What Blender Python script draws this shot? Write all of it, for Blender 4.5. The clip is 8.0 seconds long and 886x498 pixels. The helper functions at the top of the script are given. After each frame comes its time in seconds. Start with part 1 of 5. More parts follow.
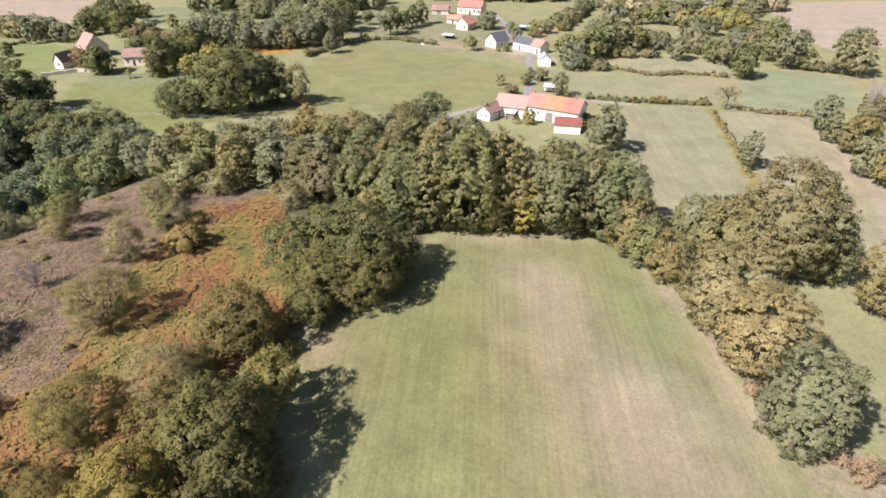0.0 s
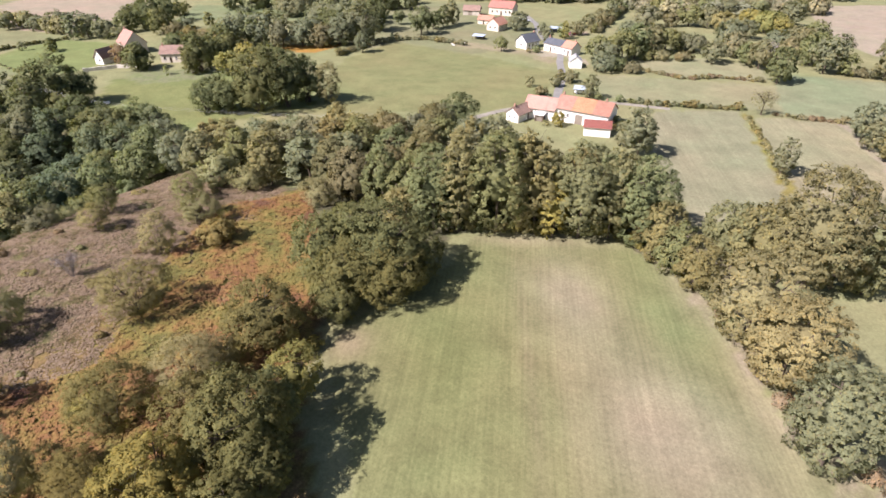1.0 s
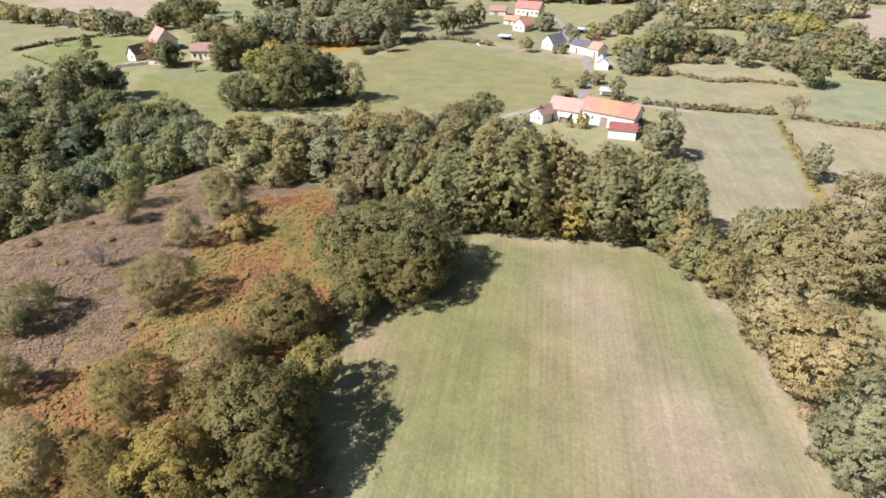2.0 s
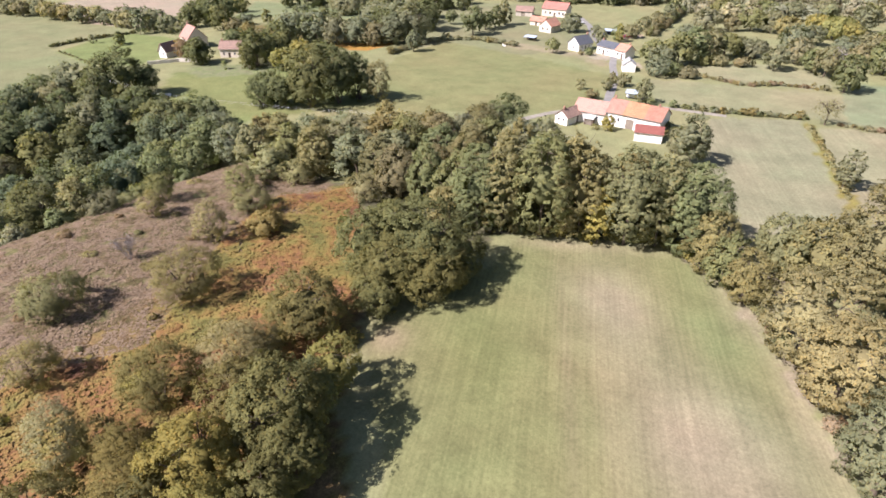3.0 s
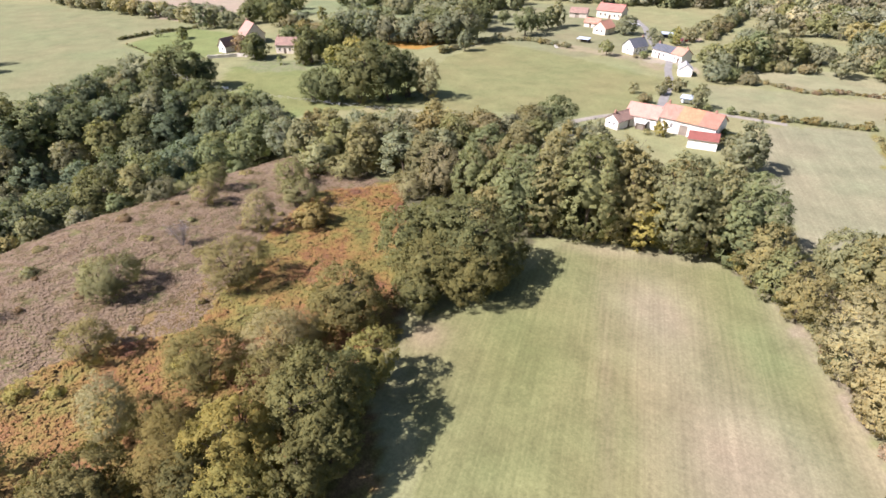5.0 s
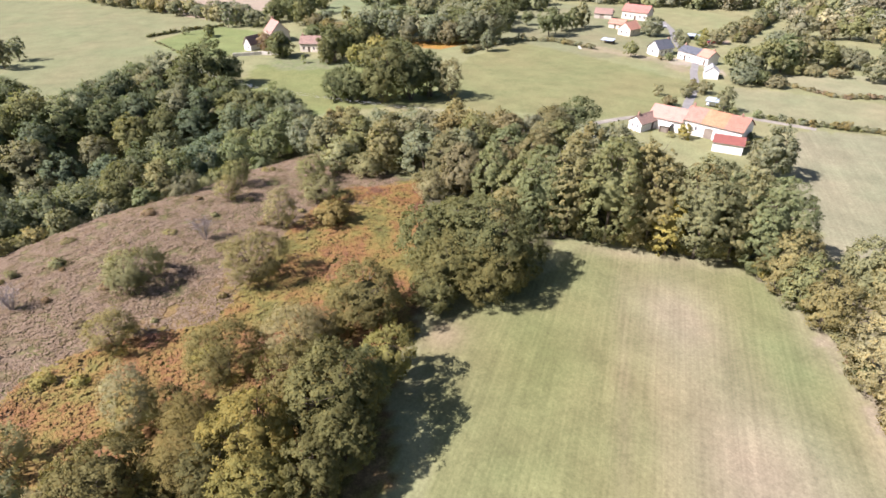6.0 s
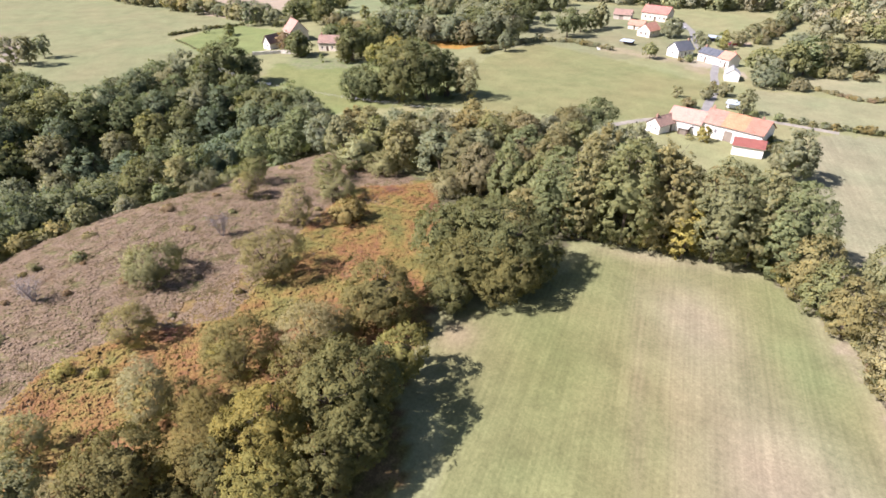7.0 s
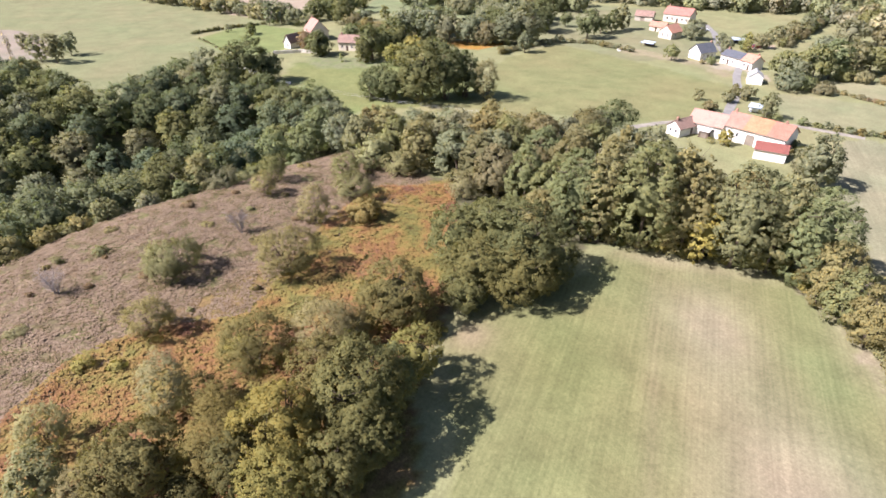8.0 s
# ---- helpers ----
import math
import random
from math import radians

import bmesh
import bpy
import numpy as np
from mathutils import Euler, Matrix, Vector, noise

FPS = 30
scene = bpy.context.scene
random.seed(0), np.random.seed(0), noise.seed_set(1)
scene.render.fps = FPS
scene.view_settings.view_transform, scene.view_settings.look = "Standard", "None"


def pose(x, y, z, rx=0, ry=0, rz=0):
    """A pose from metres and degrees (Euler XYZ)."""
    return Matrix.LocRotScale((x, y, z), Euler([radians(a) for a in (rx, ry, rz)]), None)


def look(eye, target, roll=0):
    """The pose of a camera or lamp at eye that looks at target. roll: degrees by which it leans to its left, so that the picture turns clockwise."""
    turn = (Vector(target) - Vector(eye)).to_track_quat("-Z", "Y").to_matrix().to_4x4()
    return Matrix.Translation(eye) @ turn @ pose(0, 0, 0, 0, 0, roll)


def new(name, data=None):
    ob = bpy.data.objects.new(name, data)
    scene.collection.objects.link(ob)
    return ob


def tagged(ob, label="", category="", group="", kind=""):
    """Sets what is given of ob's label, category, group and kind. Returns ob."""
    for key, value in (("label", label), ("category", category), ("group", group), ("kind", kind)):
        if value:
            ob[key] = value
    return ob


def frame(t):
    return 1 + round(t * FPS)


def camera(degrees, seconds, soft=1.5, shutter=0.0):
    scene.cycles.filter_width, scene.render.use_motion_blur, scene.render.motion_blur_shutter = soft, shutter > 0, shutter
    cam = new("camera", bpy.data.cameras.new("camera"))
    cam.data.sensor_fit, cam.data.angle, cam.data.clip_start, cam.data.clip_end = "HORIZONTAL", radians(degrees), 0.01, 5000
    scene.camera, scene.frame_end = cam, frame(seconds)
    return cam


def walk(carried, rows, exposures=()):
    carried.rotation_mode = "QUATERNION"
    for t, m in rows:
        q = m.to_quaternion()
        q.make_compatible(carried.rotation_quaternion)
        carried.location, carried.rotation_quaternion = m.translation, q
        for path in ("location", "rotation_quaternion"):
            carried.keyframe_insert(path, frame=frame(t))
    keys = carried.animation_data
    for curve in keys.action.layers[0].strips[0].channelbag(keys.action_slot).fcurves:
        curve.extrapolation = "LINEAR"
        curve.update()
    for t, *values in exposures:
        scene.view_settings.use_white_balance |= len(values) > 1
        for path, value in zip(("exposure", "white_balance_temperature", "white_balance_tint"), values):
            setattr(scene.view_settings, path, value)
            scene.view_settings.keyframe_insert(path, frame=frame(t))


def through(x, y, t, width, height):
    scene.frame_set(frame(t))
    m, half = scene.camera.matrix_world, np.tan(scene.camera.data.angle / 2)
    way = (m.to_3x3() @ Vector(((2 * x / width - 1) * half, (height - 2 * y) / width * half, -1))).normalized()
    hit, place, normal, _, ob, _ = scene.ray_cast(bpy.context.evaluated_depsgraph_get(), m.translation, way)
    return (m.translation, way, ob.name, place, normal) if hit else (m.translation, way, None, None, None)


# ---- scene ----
# a drone hangs over a meadow, turns slowly to the left and drifts by a hand's width
EYE_HEIGHT = 55.0
cam = camera(77.19, 8.0, soft=1.7)
PATH = (
    # seconds, drift x, y, z, tilt, turn
    (0.0, 0.0, 0.0, 0.0, -32.05, 0.0), (0.5, -0.05, -0.02, 0.05, -32.03, 1.6), (1.0, -0.09, -0.06, 0.08, -32.02, 2.98), (1.5, -0.12, -0.11, 0.1, -32.03, 4.24),
    (3.0, -0.22, -0.23, 0.1, -32.01, 7.99), (3.5, -0.24, -0.26, 0.09, -32.0, 9.3), (4.0, -0.25, -0.28, 0.07, -32.0, 10.57), (4.5, -0.27, -0.31, 0.03, -32.0, 11.79),
    (6.0, -0.35, -0.37, -0.1, -32.0, 15.28), (6.5, -0.37, -0.41, -0.12, -31.98, 16.13), (7.0, -0.39, -0.44, -0.12, -31.99, 17.01), (7.5, -0.41, -0.47, -0.11, -31.97, 18.03), (8.0, -0.42, -0.5, -0.1, -31.96, 18.9),
)
walk(cam, [(t, pose(x, y, EYE_HEIGHT + z, 90 + tilt, 0, a)) for t, x, y, z, tilt, a in PATH], [(0.0, 1.05, 6130.0, 19.0), (8.0, 1.31, 6000.0, 19.5)])

# ---- light: an autumn noon sun from the west-south-west, clear sky ----
SUN_HEIGHT = 44.0
SUN_SIDE = (-0.848, -0.530)
world = bpy.data.worlds.new("sky")
scene.world = world
world.use_nodes = True
sky = world.node_tree.nodes.new("ShaderNodeTexSky")
sky.sky_type = "NISHITA"
sky.sun_disc = False
sky.sun_elevation = radians(SUN_HEIGHT)
sky.sun_rotation = math.atan2(SUN_SIDE[0], SUN_SIDE[1])
sky.dust_density = 1.5
back = world.node_tree.nodes["Background"]
back.inputs["Strength"].default_value = 0.052
world.node_tree.links.new(sky.outputs["Color"], back.inputs["Color"])
sun_data = bpy.data.lights.new("sun", "SUN")
sun_data.energy = 5.0
sun_data.angle = radians(0.6)
sun_data.color = (1.0, 0.925, 0.865)
sun = new("sun", sun_data)
_r = math.tan(radians(SUN_HEIGHT)) * math.hypot(*SUN_SIDE)
sun.matrix_world = look((SUN_SIDE[0] * 200, SUN_SIDE[1] * 200, _r * 200), (0, 0, 0))


# ---- materials ----
class Nodes:
    """A short way to write a node material."""

    def __init__(self, name, roughness=0.8, specular=0.3):
        self.mat = bpy.data.materials.new(name)
        self.mat.use_nodes = True
        self.tree = self.mat.node_tree
        self.main = self.tree.nodes["Principled BSDF"]
        self.out = self.tree.nodes["Material Output"]
        self.main.inputs["Roughness"].default_value = roughness
        self.main.inputs["Specular IOR Level"].default_value = specular

    def add(self, kind, **inputs):
        node = self.tree.nodes.new("ShaderNode" + kind)
        for key, value in inputs.items():
            self.put(node, key.replace("_", " "), value)
        return node

    def put(self, node, key, value):
        slot = node.inputs[int(key[1:])] if key[0] == "i" and key[1:].isdigit() else node.inputs[key]
        if isinstance(value, bpy.types.NodeSocket):
            self.tree.links.new(value, slot)
        else:
            slot.default_value = value

    def place(self, scale=(1, 1, 1)):
        coords = self.add("TexCoord")
        mapping = self.add("Mapping", Vector=coords.outputs["Object"], Scale=scale)
        return mapping.outputs["Vector"]

    def world_place(self, scale=(1, 1, 1)):
        geo = self.add("NewGeometry")
        return self.add("Mapping", Vector=geo.outputs["Position"], Scale=scale).outputs["Vector"]

    def noise(self, vector, scale, detail=4.0, rough=0.55):
        return self.add("TexNoise", Vector=vector, Scale=scale, Detail=detail, Roughness=rough).outputs["Fac"]

    def span(self, value, low, high, a=0.0, b=1.0):
        node = self.tree.nodes.new("ShaderNodeMapRange")
        self.put(node, "Value", value)
        for i, v in enumerate((low, high, a, b)):
            node.inputs[i + 1].default_value = v
        return node.outputs["Result"]

    def mix(self, fac, a, b, blend="MIX"):
        node = self.tree.nodes.new("ShaderNodeMix")
        node.data_type, node.blend_type = "RGBA", blend
        for i, v in ((0, fac), (6, a), (7, b)):
            if isinstance(v, bpy.types.NodeSocket):
                self.tree.links.new(v, node.inputs[i])
            else:
                node.inputs[i].default_value = v if i == 0 else (*v[:3], 1)
        return node.outputs[2]

    def math(self, op, a, b=0.0):
        node = self.tree.nodes.new("ShaderNodeMath")
        node.operation = op
        for i, v in enumerate((a, b)):
            if isinstance(v, bpy.types.NodeSocket):
                self.tree.links.new(v, node.inputs[i])
            else:
                node.inputs[i].default_value = v
        return node.outputs[0]

    def times(self, colour, value):
        """colour scaled by a number from a socket"""
        node = self.tree.nodes.new("ShaderNodeVectorMath")
        node.operation = "SCALE"
        self.tree.links.new(colour, node.inputs[0])
        self.tree.links.new(value, node.inputs["Scale"])
        return node.outputs[0]

    def bump(self, height, strength=0.4, distance=0.05):
        node = self.add("Bump", Height=height, Strength=strength, Distance=distance)
        self.tree.links.new(node.outputs["Normal"], self.main.inputs["Normal"])

    def colour(self, socket):
        self.put(self.main, "Base Color", socket)
        return self.mat


def plain(name, colour, roughness=0.7, metallic=0.0, grain=6.0, spread=0.25, relief=0.2, depth=0.02):
    """one-colour surface with stains, grain and relief"""
    n = Nodes(name, roughness)
    n.main.inputs["Metallic"].default_value = metallic
    at = n.place()
    stains = n.span(n.noise(at, 0.35, 5), 0.3, 0.7, 1 - spread, 1 + spread)
    fine = n.span(n.noise(at, grain, 3), 0.25, 0.75, 1 - spread * 0.6, 1 + spread * 0.6)
    tone = n.mix(0.0, colour, colour)
    n.bump(n.noise(at, grain * 2, 3), relief, depth)
    return n.colour(n.times(n.times(tone, stains), fine))


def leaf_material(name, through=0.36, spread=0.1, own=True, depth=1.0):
    """foliage: the tree's own colour, varied leaf by leaf and over the crown; depth under 1 puts shade into it"""
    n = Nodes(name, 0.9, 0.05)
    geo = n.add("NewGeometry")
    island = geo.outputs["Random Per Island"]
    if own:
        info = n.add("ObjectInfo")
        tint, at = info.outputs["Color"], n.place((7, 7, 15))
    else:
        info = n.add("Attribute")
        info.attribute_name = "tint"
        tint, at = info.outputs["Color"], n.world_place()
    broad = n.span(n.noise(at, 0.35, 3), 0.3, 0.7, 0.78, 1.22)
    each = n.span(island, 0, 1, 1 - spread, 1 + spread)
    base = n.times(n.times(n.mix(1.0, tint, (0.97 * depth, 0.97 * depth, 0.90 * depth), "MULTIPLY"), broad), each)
    warm = n.mix(1.0, base, (1.16, 1.04, 0.88), "MULTIPLY")
    turning = n.math("GREATER_THAN", n.math("FRACT", n.math("MULTIPLY", island, 7.31)), 0.8)
    base = n.mix(turning, base, warm)
    n.colour(base)
    if through:
        glow = n.add("BsdfTranslucent", Color=n.mix(1.0, base, (1.15, 1.2, 0.7), "MULTIPLY"))
        both = n.add("MixShader", Fac=through)
        n.tree.links.new(n.main.outputs[0], both.inputs[1])
        n.tree.links.new(glow.outputs[0], both.inputs[2])
        n.tree.links.new(both.outputs[0], n.out.inputs["Surface"])
    return n.mat


def ground_material():
    n = Nodes("grassland", 0.95, 0.1)
    cover = n.add("Attribute")
    cover.attribute_name = "cover"
    wild = n.add("Attribute")
    wild.attribute_name = "wild"
    wild = wild.outputs["Fac"]
    at = n.add("Mapping", Vector=n.world_place(), Rotation=(0.5, 0.35, 0.65)).outputs["Vector"]
    broad = n.span(n.noise(at, 0.035, 4, 0.6), 0.3, 0.7, 0.0, 1.0)
    patch = n.span(n.noise(at, 0.13, 6, 0.7), 0.3, 0.7, 0.82, 1.18)
    tuft = n.span(n.noise(at, 1.9, 4, 0.7), 0.25, 0.75, 0.78, 1.22)
    blade = n.span(n.noise(at, 4.3, 2, 0.6), 0.25, 0.75, 0.9, 1.1)
    turned = n.add("Mapping", Vector=n.world_place(), Rotation=(0, 0, radians(4.3))).outputs["Vector"]
    lines = n.add("Mapping", Vector=turned, Scale=(2.1, 0.045, 1)).outputs["Vector"]
    bands = n.add("Mapping", Vector=turned, Scale=(0.42, 0.012, 1)).outputs["Vector"]
    swath = n.math("MULTIPLY", n.span(n.noise(lines, 1.0, 2, 0.5), 0.3, 0.7, 0.90, 1.10), n.span(n.noise(bands, 1.0, 2, 0.5), 0.3, 0.7, 0.93, 1.07))
    base = cover.outputs["Color"]
    dry = n.mix(1.0, base, (1.1, 1.0, 0.94), "MULTIPLY")
    lush = n.mix(1.0, base, (0.94, 1.0, 0.88), "MULTIPLY")
    grass = n.times(n.times(n.times(n.mix(broad, lush, dry), patch), tuft), blade)
    mown = n.add("Attribute")
    mown.attribute_name = "mown"
    swath = n.math("ADD", 1.0, n.math("MULTIPLY", n.math("SUBTRACT", swath, 1.0), mown.outputs["Fac"]))
    grass = n.times(grass, swath)
    # rough ground: bare soil, dead stems and moss between the plants
    clump = n.span(n.noise(at, 0.8, 6, 0.7), 0.35, 0.65, 0.62, 1.3)
    heath = n.times(n.times(base, clump), n.span(n.noise(at, 4.0, 3, 0.7), 0.25, 0.75, 0.6, 1.4))
    hue = n.noise(at, 0.3, 4)
    heath = n.mix(n.span(hue, 0.42, 0.62), heath, n.mix(1.0, heath, (0.8, 1.0, 0.62), "MULTIPLY"))
    relief = n.math("ADD", n.math("MULTIPLY", n.noise(at, 1.9, 4, 0.7), 0.6), n.math("MULTIPLY", n.noise(at, 8, 2), 0.4))
    n.bump(relief, 0.5, 0.16)
    return n.colour(n.mix(wild, grass, heath))


def roof_material(name, colour, spread=0.3):
    """fired clay or slate, weathered, each course a little different"""
    n = Nodes(name, 0.8, 0.25)
    at = n.place()
    geo = n.add("NewGeometry")
    course = n.span(geo.outputs["Random Per Island"], 0, 1, 1 - spread * 0.5, 1 + spread * 0.5)
    moss = n.noise(at, 0.5, 6, 0.65)
    fine = n.span(n.noise(at, 5, 3), 0.25, 0.75, 1 - spread, 1 + spread)
    tone = n.mix(n.span(moss, 0.5, 0.72), colour, tuple(c * k for c, k in zip(colour, (0.62, 0.75, 0.8))))
    n.bump(n.add("TexWave", Vector=at, Scale=1.4, Distortion=0.6).outputs["Fac"], 0.5, 0.05)
    return n.colour(n.times(n.times(tone, course), fine))


def patched_roof():
    """a tiled roof relaid in three stretches at different times"""
    n = Nodes("patched clay tiles", 0.8, 0.25)
    at = n.place()
    along = n.add("SeparateXYZ", Vector=at).outputs["X"]
    ramp = n.add("ValToRGB", Fac=n.span(n.math("ADD", along, n.math("MULTIPLY", n.noise(at, 0.8, 2), 0.3)), 0, 17))
    ramp.color_ramp.interpolation = "CONSTANT"
    stops = ramp.color_ramp.elements
    stops[0].position, stops[0].color = 0.0, (0.39, 0.205, 0.155, 1)
    stops[1].position, stops[1].color = 0.3, (0.43, 0.215, 0.12, 1)
    stops.new(0.66).color = (0.34, 0.175, 0.125, 1)
    fine = n.span(n.noise(at, 5, 3), 0.25, 0.75, 0.72, 1.28)
    stains = n.span(n.noise(at, 0.6, 5, 0.65), 0.3, 0.7, 0.8, 1.15)
    n.bump(n.add("TexWave", Vector=at, Scale=1.4, Distortion=0.6).outputs["Fac"], 0.5, 0.05)
    return n.colour(n.times(n.times(ramp.outputs["Color"], fine), stains))


def glass_material():
    n = Nodes("window glass", 0.08, 0.5)
    n.main.inputs["Base Color"].default_value = (0.02, 0.025, 0.03, 1)
    n.main.inputs["Transmission Weight"].default_value = 0.6
    return n.mat


def fern_material():
    """bracken in autumn, from green over yellow to rust"""
    n = Nodes("autumn bracken", 0.8, 0.1)
    geo = n.add("NewGeometry")
    at = n.world_place()
    at = n.add("Mapping", Vector=at, Rotation=(0.4, 0.3, 0.5)).outputs["Vector"]
    where = n.math("ADD", n.noise(at, 0.11, 5, 0.7), n.span(geo.outputs["Random Per Island"], 0, 1, -0.03, 0.03))
    ramp = n.add("ValToRGB", Fac=where)
    stops = ramp.color_ramp.elements
    stops[0].position, stops[0].color = 0.34, (0.149, 0.140, 0.047, 1)
    stops[1].position, stops[1].color = 0.66, (0.180, 0.092, 0.056, 1)
    for where_at, c in ((0.42, (0.209, 0.173, 0.054, 1)), (0.49, (0.248, 0.169, 0.058, 1)), (0.56, (0.243, 0.131, 0.054, 1))):
        stops.new(where_at).color = c
    each = n.span(n.math("FRACT", n.math("MULTIPLY", geo.outputs["Random Per Island"], 13.7)), 0, 1, 0.92, 1.08)
    return n.colour(n.times(ramp.outputs["Color"], each))


def heather_material():
    """faded heather: mauve-grey, straw and brown"""
    n = Nodes("faded heather", 0.9, 0.1)
    geo = n.add("NewGeometry")
    at = n.world_place()
    where = n.math("ADD", n.noise(at, 0.3, 6, 0.78), n.span(geo.outputs["Random Per Island"], 0, 1, -0.05, 0.05))
    ramp = n.add("ValToRGB", Fac=where)
    stops = ramp.color_ramp.elements
    stops[0].position, stops[0].color = 0.40, (0.113, 0.093, 0.042, 1)
    stops[1].position, stops[1].color = 0.63, (0.159, 0.106, 0.061, 1)
    for where_at, c in ((0.44, (0.178, 0.126, 0.073, 1)), (0.53, (0.232, 0.171, 0.120, 1)), (0.6, (0.190, 0.139, 0.086, 1))):
        stops.new(where_at).color = c
    each = n.span(n.math("FRACT", n.math("MULTIPLY", geo.outputs["Random Per Island"], 9.1)), 0, 1, 0.9, 1.1)
    n.bump(n.noise(at, 9, 3), 0.6, 0.08)
    return n.colour(n.times(ramp.outputs["Color"], each))


LEAF = leaf_material("foliage")
# core at 0.55 of the tree's tint: shade between the boughs, put into the colour
CORE = leaf_material("crown core with painted shade", 0.0, 0.1, True, 0.55)
FAR_LEAF = leaf_material("distant foliage", 0.2, 0.14, False)
BARK = plain("oak bark", (0.11, 0.085, 0.06), 0.9, grain=9, relief=0.8, depth=0.05)
ASHWOOD = plain("bleached twigs", (0.30, 0.26, 0.24), 0.9, grain=9)
LAND = ground_material()
TARMAC = plain("worn asphalt", (0.21, 0.20, 0.185), 0.9, grain=3, spread=0.2)
GRAVEL = plain("pale gravel", (0.25, 0.225, 0.185), 0.95, grain=4, spread=0.25)
RENDER_WHITE = plain("white lime render", (0.78, 0.75, 0.69), 0.9, grain=3, spread=0.08)
RENDER_CREAM = plain("cream render", (0.62, 0.55, 0.45), 0.9, grain=3, spread=0.12)
STONE = plain("pale rubble stone", (0.45, 0.40, 0.33), 0.9, grain=3, spread=0.3, relief=0.7, depth=0.06)
STONE_PALE = plain("sun-bleached rubble stone", (0.62, 0.57, 0.50), 0.9, grain=3, spread=0.25, relief=0.7, depth=0.06)
CLAY = roof_material("orange clay tiles", (0.40, 0.205, 0.145))
CLAY_OLD = roof_material("old brown clay tiles", (0.25, 0.165, 0.13), 0.4)
CLAY_PINK = roof_material("faded pink clay tiles", (0.42, 0.235, 0.185))
CLAY_ROSE = roof_material("rose-red clay tiles", (0.38, 0.165, 0.13))
CLAY_RED = roof_material("red sheet roof", (0.225, 0.082, 0.066), 0.2)
CLAY_PATCHED = patched_roof()
BRICK = plain("weathered brick", (0.36, 0.22, 0.16), 0.9, grain=5, spread=0.25)
SLATE = roof_material("grey slates", (0.10, 0.105, 0.12), 0.25)
SLATE_PALE = roof_material("sun-bleached grey slates", (0.36, 0.355, 0.35), 0.2)
SHEET = plain("pale sheet metal", (0.44, 0.51, 0.58), 0.5, 0.1, grain=2, spread=0.12)
WOOD_DARK = plain("weathered dark wood", (0.10, 0.07, 0.05), 0.8, grain=8)
WOOD_GREY = plain("grey weathered wood", (0.24, 0.20, 0.16), 0.85, grain=8)
WHITE_PAINT = plain("white paint", (0.78, 0.78, 0.76), 0.5, grain=4, spread=0.06)
ALUMINIUM = plain("dull aluminium wire", (0.42, 0.42, 0.40), 0.9, 0.0, grain=4, spread=0.05)
IRON = plain("dark iron", (0.05, 0.05, 0.05), 0.5, 0.8, grain=6)
GLASS = glass_material()
FERN = fern_material()
HEATHER = heather_material()


# ---- building blocks ----
def part(name, bm, material, parent=None, label="", smooth=False):
    """one mesh object out of a bmesh"""
    mesh = bpy.data.meshes.new(name)
    bm.to_mesh(mesh)
    bm.free()
    mesh.materials.append(material)
    if smooth:
        mesh.polygons.foreach_set("use_smooth", [True] * len(mesh.polygons))
    ob = new(name, mesh)
    if parent is not None:
        ob.parent = parent
    return tagged(ob, label)


def thing(name, m, label, category, group=""):
    ob = new(name)
    ob.matrix_basis = m
    ob.empty_display_size = 0.5
    return tagged(ob, label, category, group)


def box(bm, x0, y0, z0, x1, y1, z1):
    v = [bm.verts.new(p) for p in ((x0, y0, z0), (x1, y0, z0), (x1, y1, z0), (x0, y1, z0), (x0, y0, z1), (x1, y0, z1), (x1, y1, z1), (x0, y1, z1))]
    for f in ((3, 2, 1, 0), (4, 5, 6, 7), (0, 1, 5, 4), (1, 2, 6, 5), (2, 3, 7, 6), (3, 0, 4, 7)):
        bm.faces.new([v[i] for i in f])


def slab(bm, a, b, c, d, thick):
    """a plate with the top corners a b c d, anticlockwise from above"""
    top = [Vector(p) for p in (a, b, c, d)]
    n = (top[1] - top[0]).cross(top[3] - top[0]).normalized() * thick
    t = [bm.verts.new(p) for p in top]
    u = [bm.verts.new(p - n) for p in top]
    bm.faces.new(t)
    bm.faces.new(u[::-1])
    for i in range(4):
        j = (i + 1) % 4
        bm.faces.new((t[i], u[i], u[j], t[j]))


def tube(bm, a, b, ra, rb, sides=6):
    a, b = Vector(a), Vector(b)
    d = (b - a).normalized()
    s = d.cross((0.31, 0.72, 0.12)).normalized()
    t = d.cross(s)
    rings = []
    for p, r in ((a, ra), (b, rb)):
        rings.append([bm.verts.new(p + (s * math.cos(k * math.tau / sides) + t * math.sin(k * math.tau / sides)) * r) for k in range(sides)])
    for k in range(sides):
        j = (k + 1) % sides
        bm.faces.new((rings[0][k], rings[0][j], rings[1][j], rings[1][k]))
    bm.faces.new(rings[1])
    bm.faces.new(rings[0][::-1])


def inside(px, py, corners):
    """which of the points lie in the polygon"""
    px, py = np.asarray(px, float), np.asarray(py, float)
    hit = np.zeros(px.shape, bool)
    for (x0, y0), (x1, y1) in zip(corners, corners[1:] + corners[:1]):
        if y0 != y1:
            hit ^= ((y0 > py) != (y1 > py)) & (px < (x1 - x0) * (py - y0) / (y1 - y0) + x0)
    return hit


def holds(corners, x, y):
    """whether one point lies in the polygon"""
    hit = False
    x0, y0 = corners[-1]
    for x1, y1 in corners:
        if (y0 > y) != (y1 > y) and x < (x1 - x0) * (y - y0) / (y1 - y0) + x0:
            hit = not hit
        x0, y0 = x1, y1
    return hit


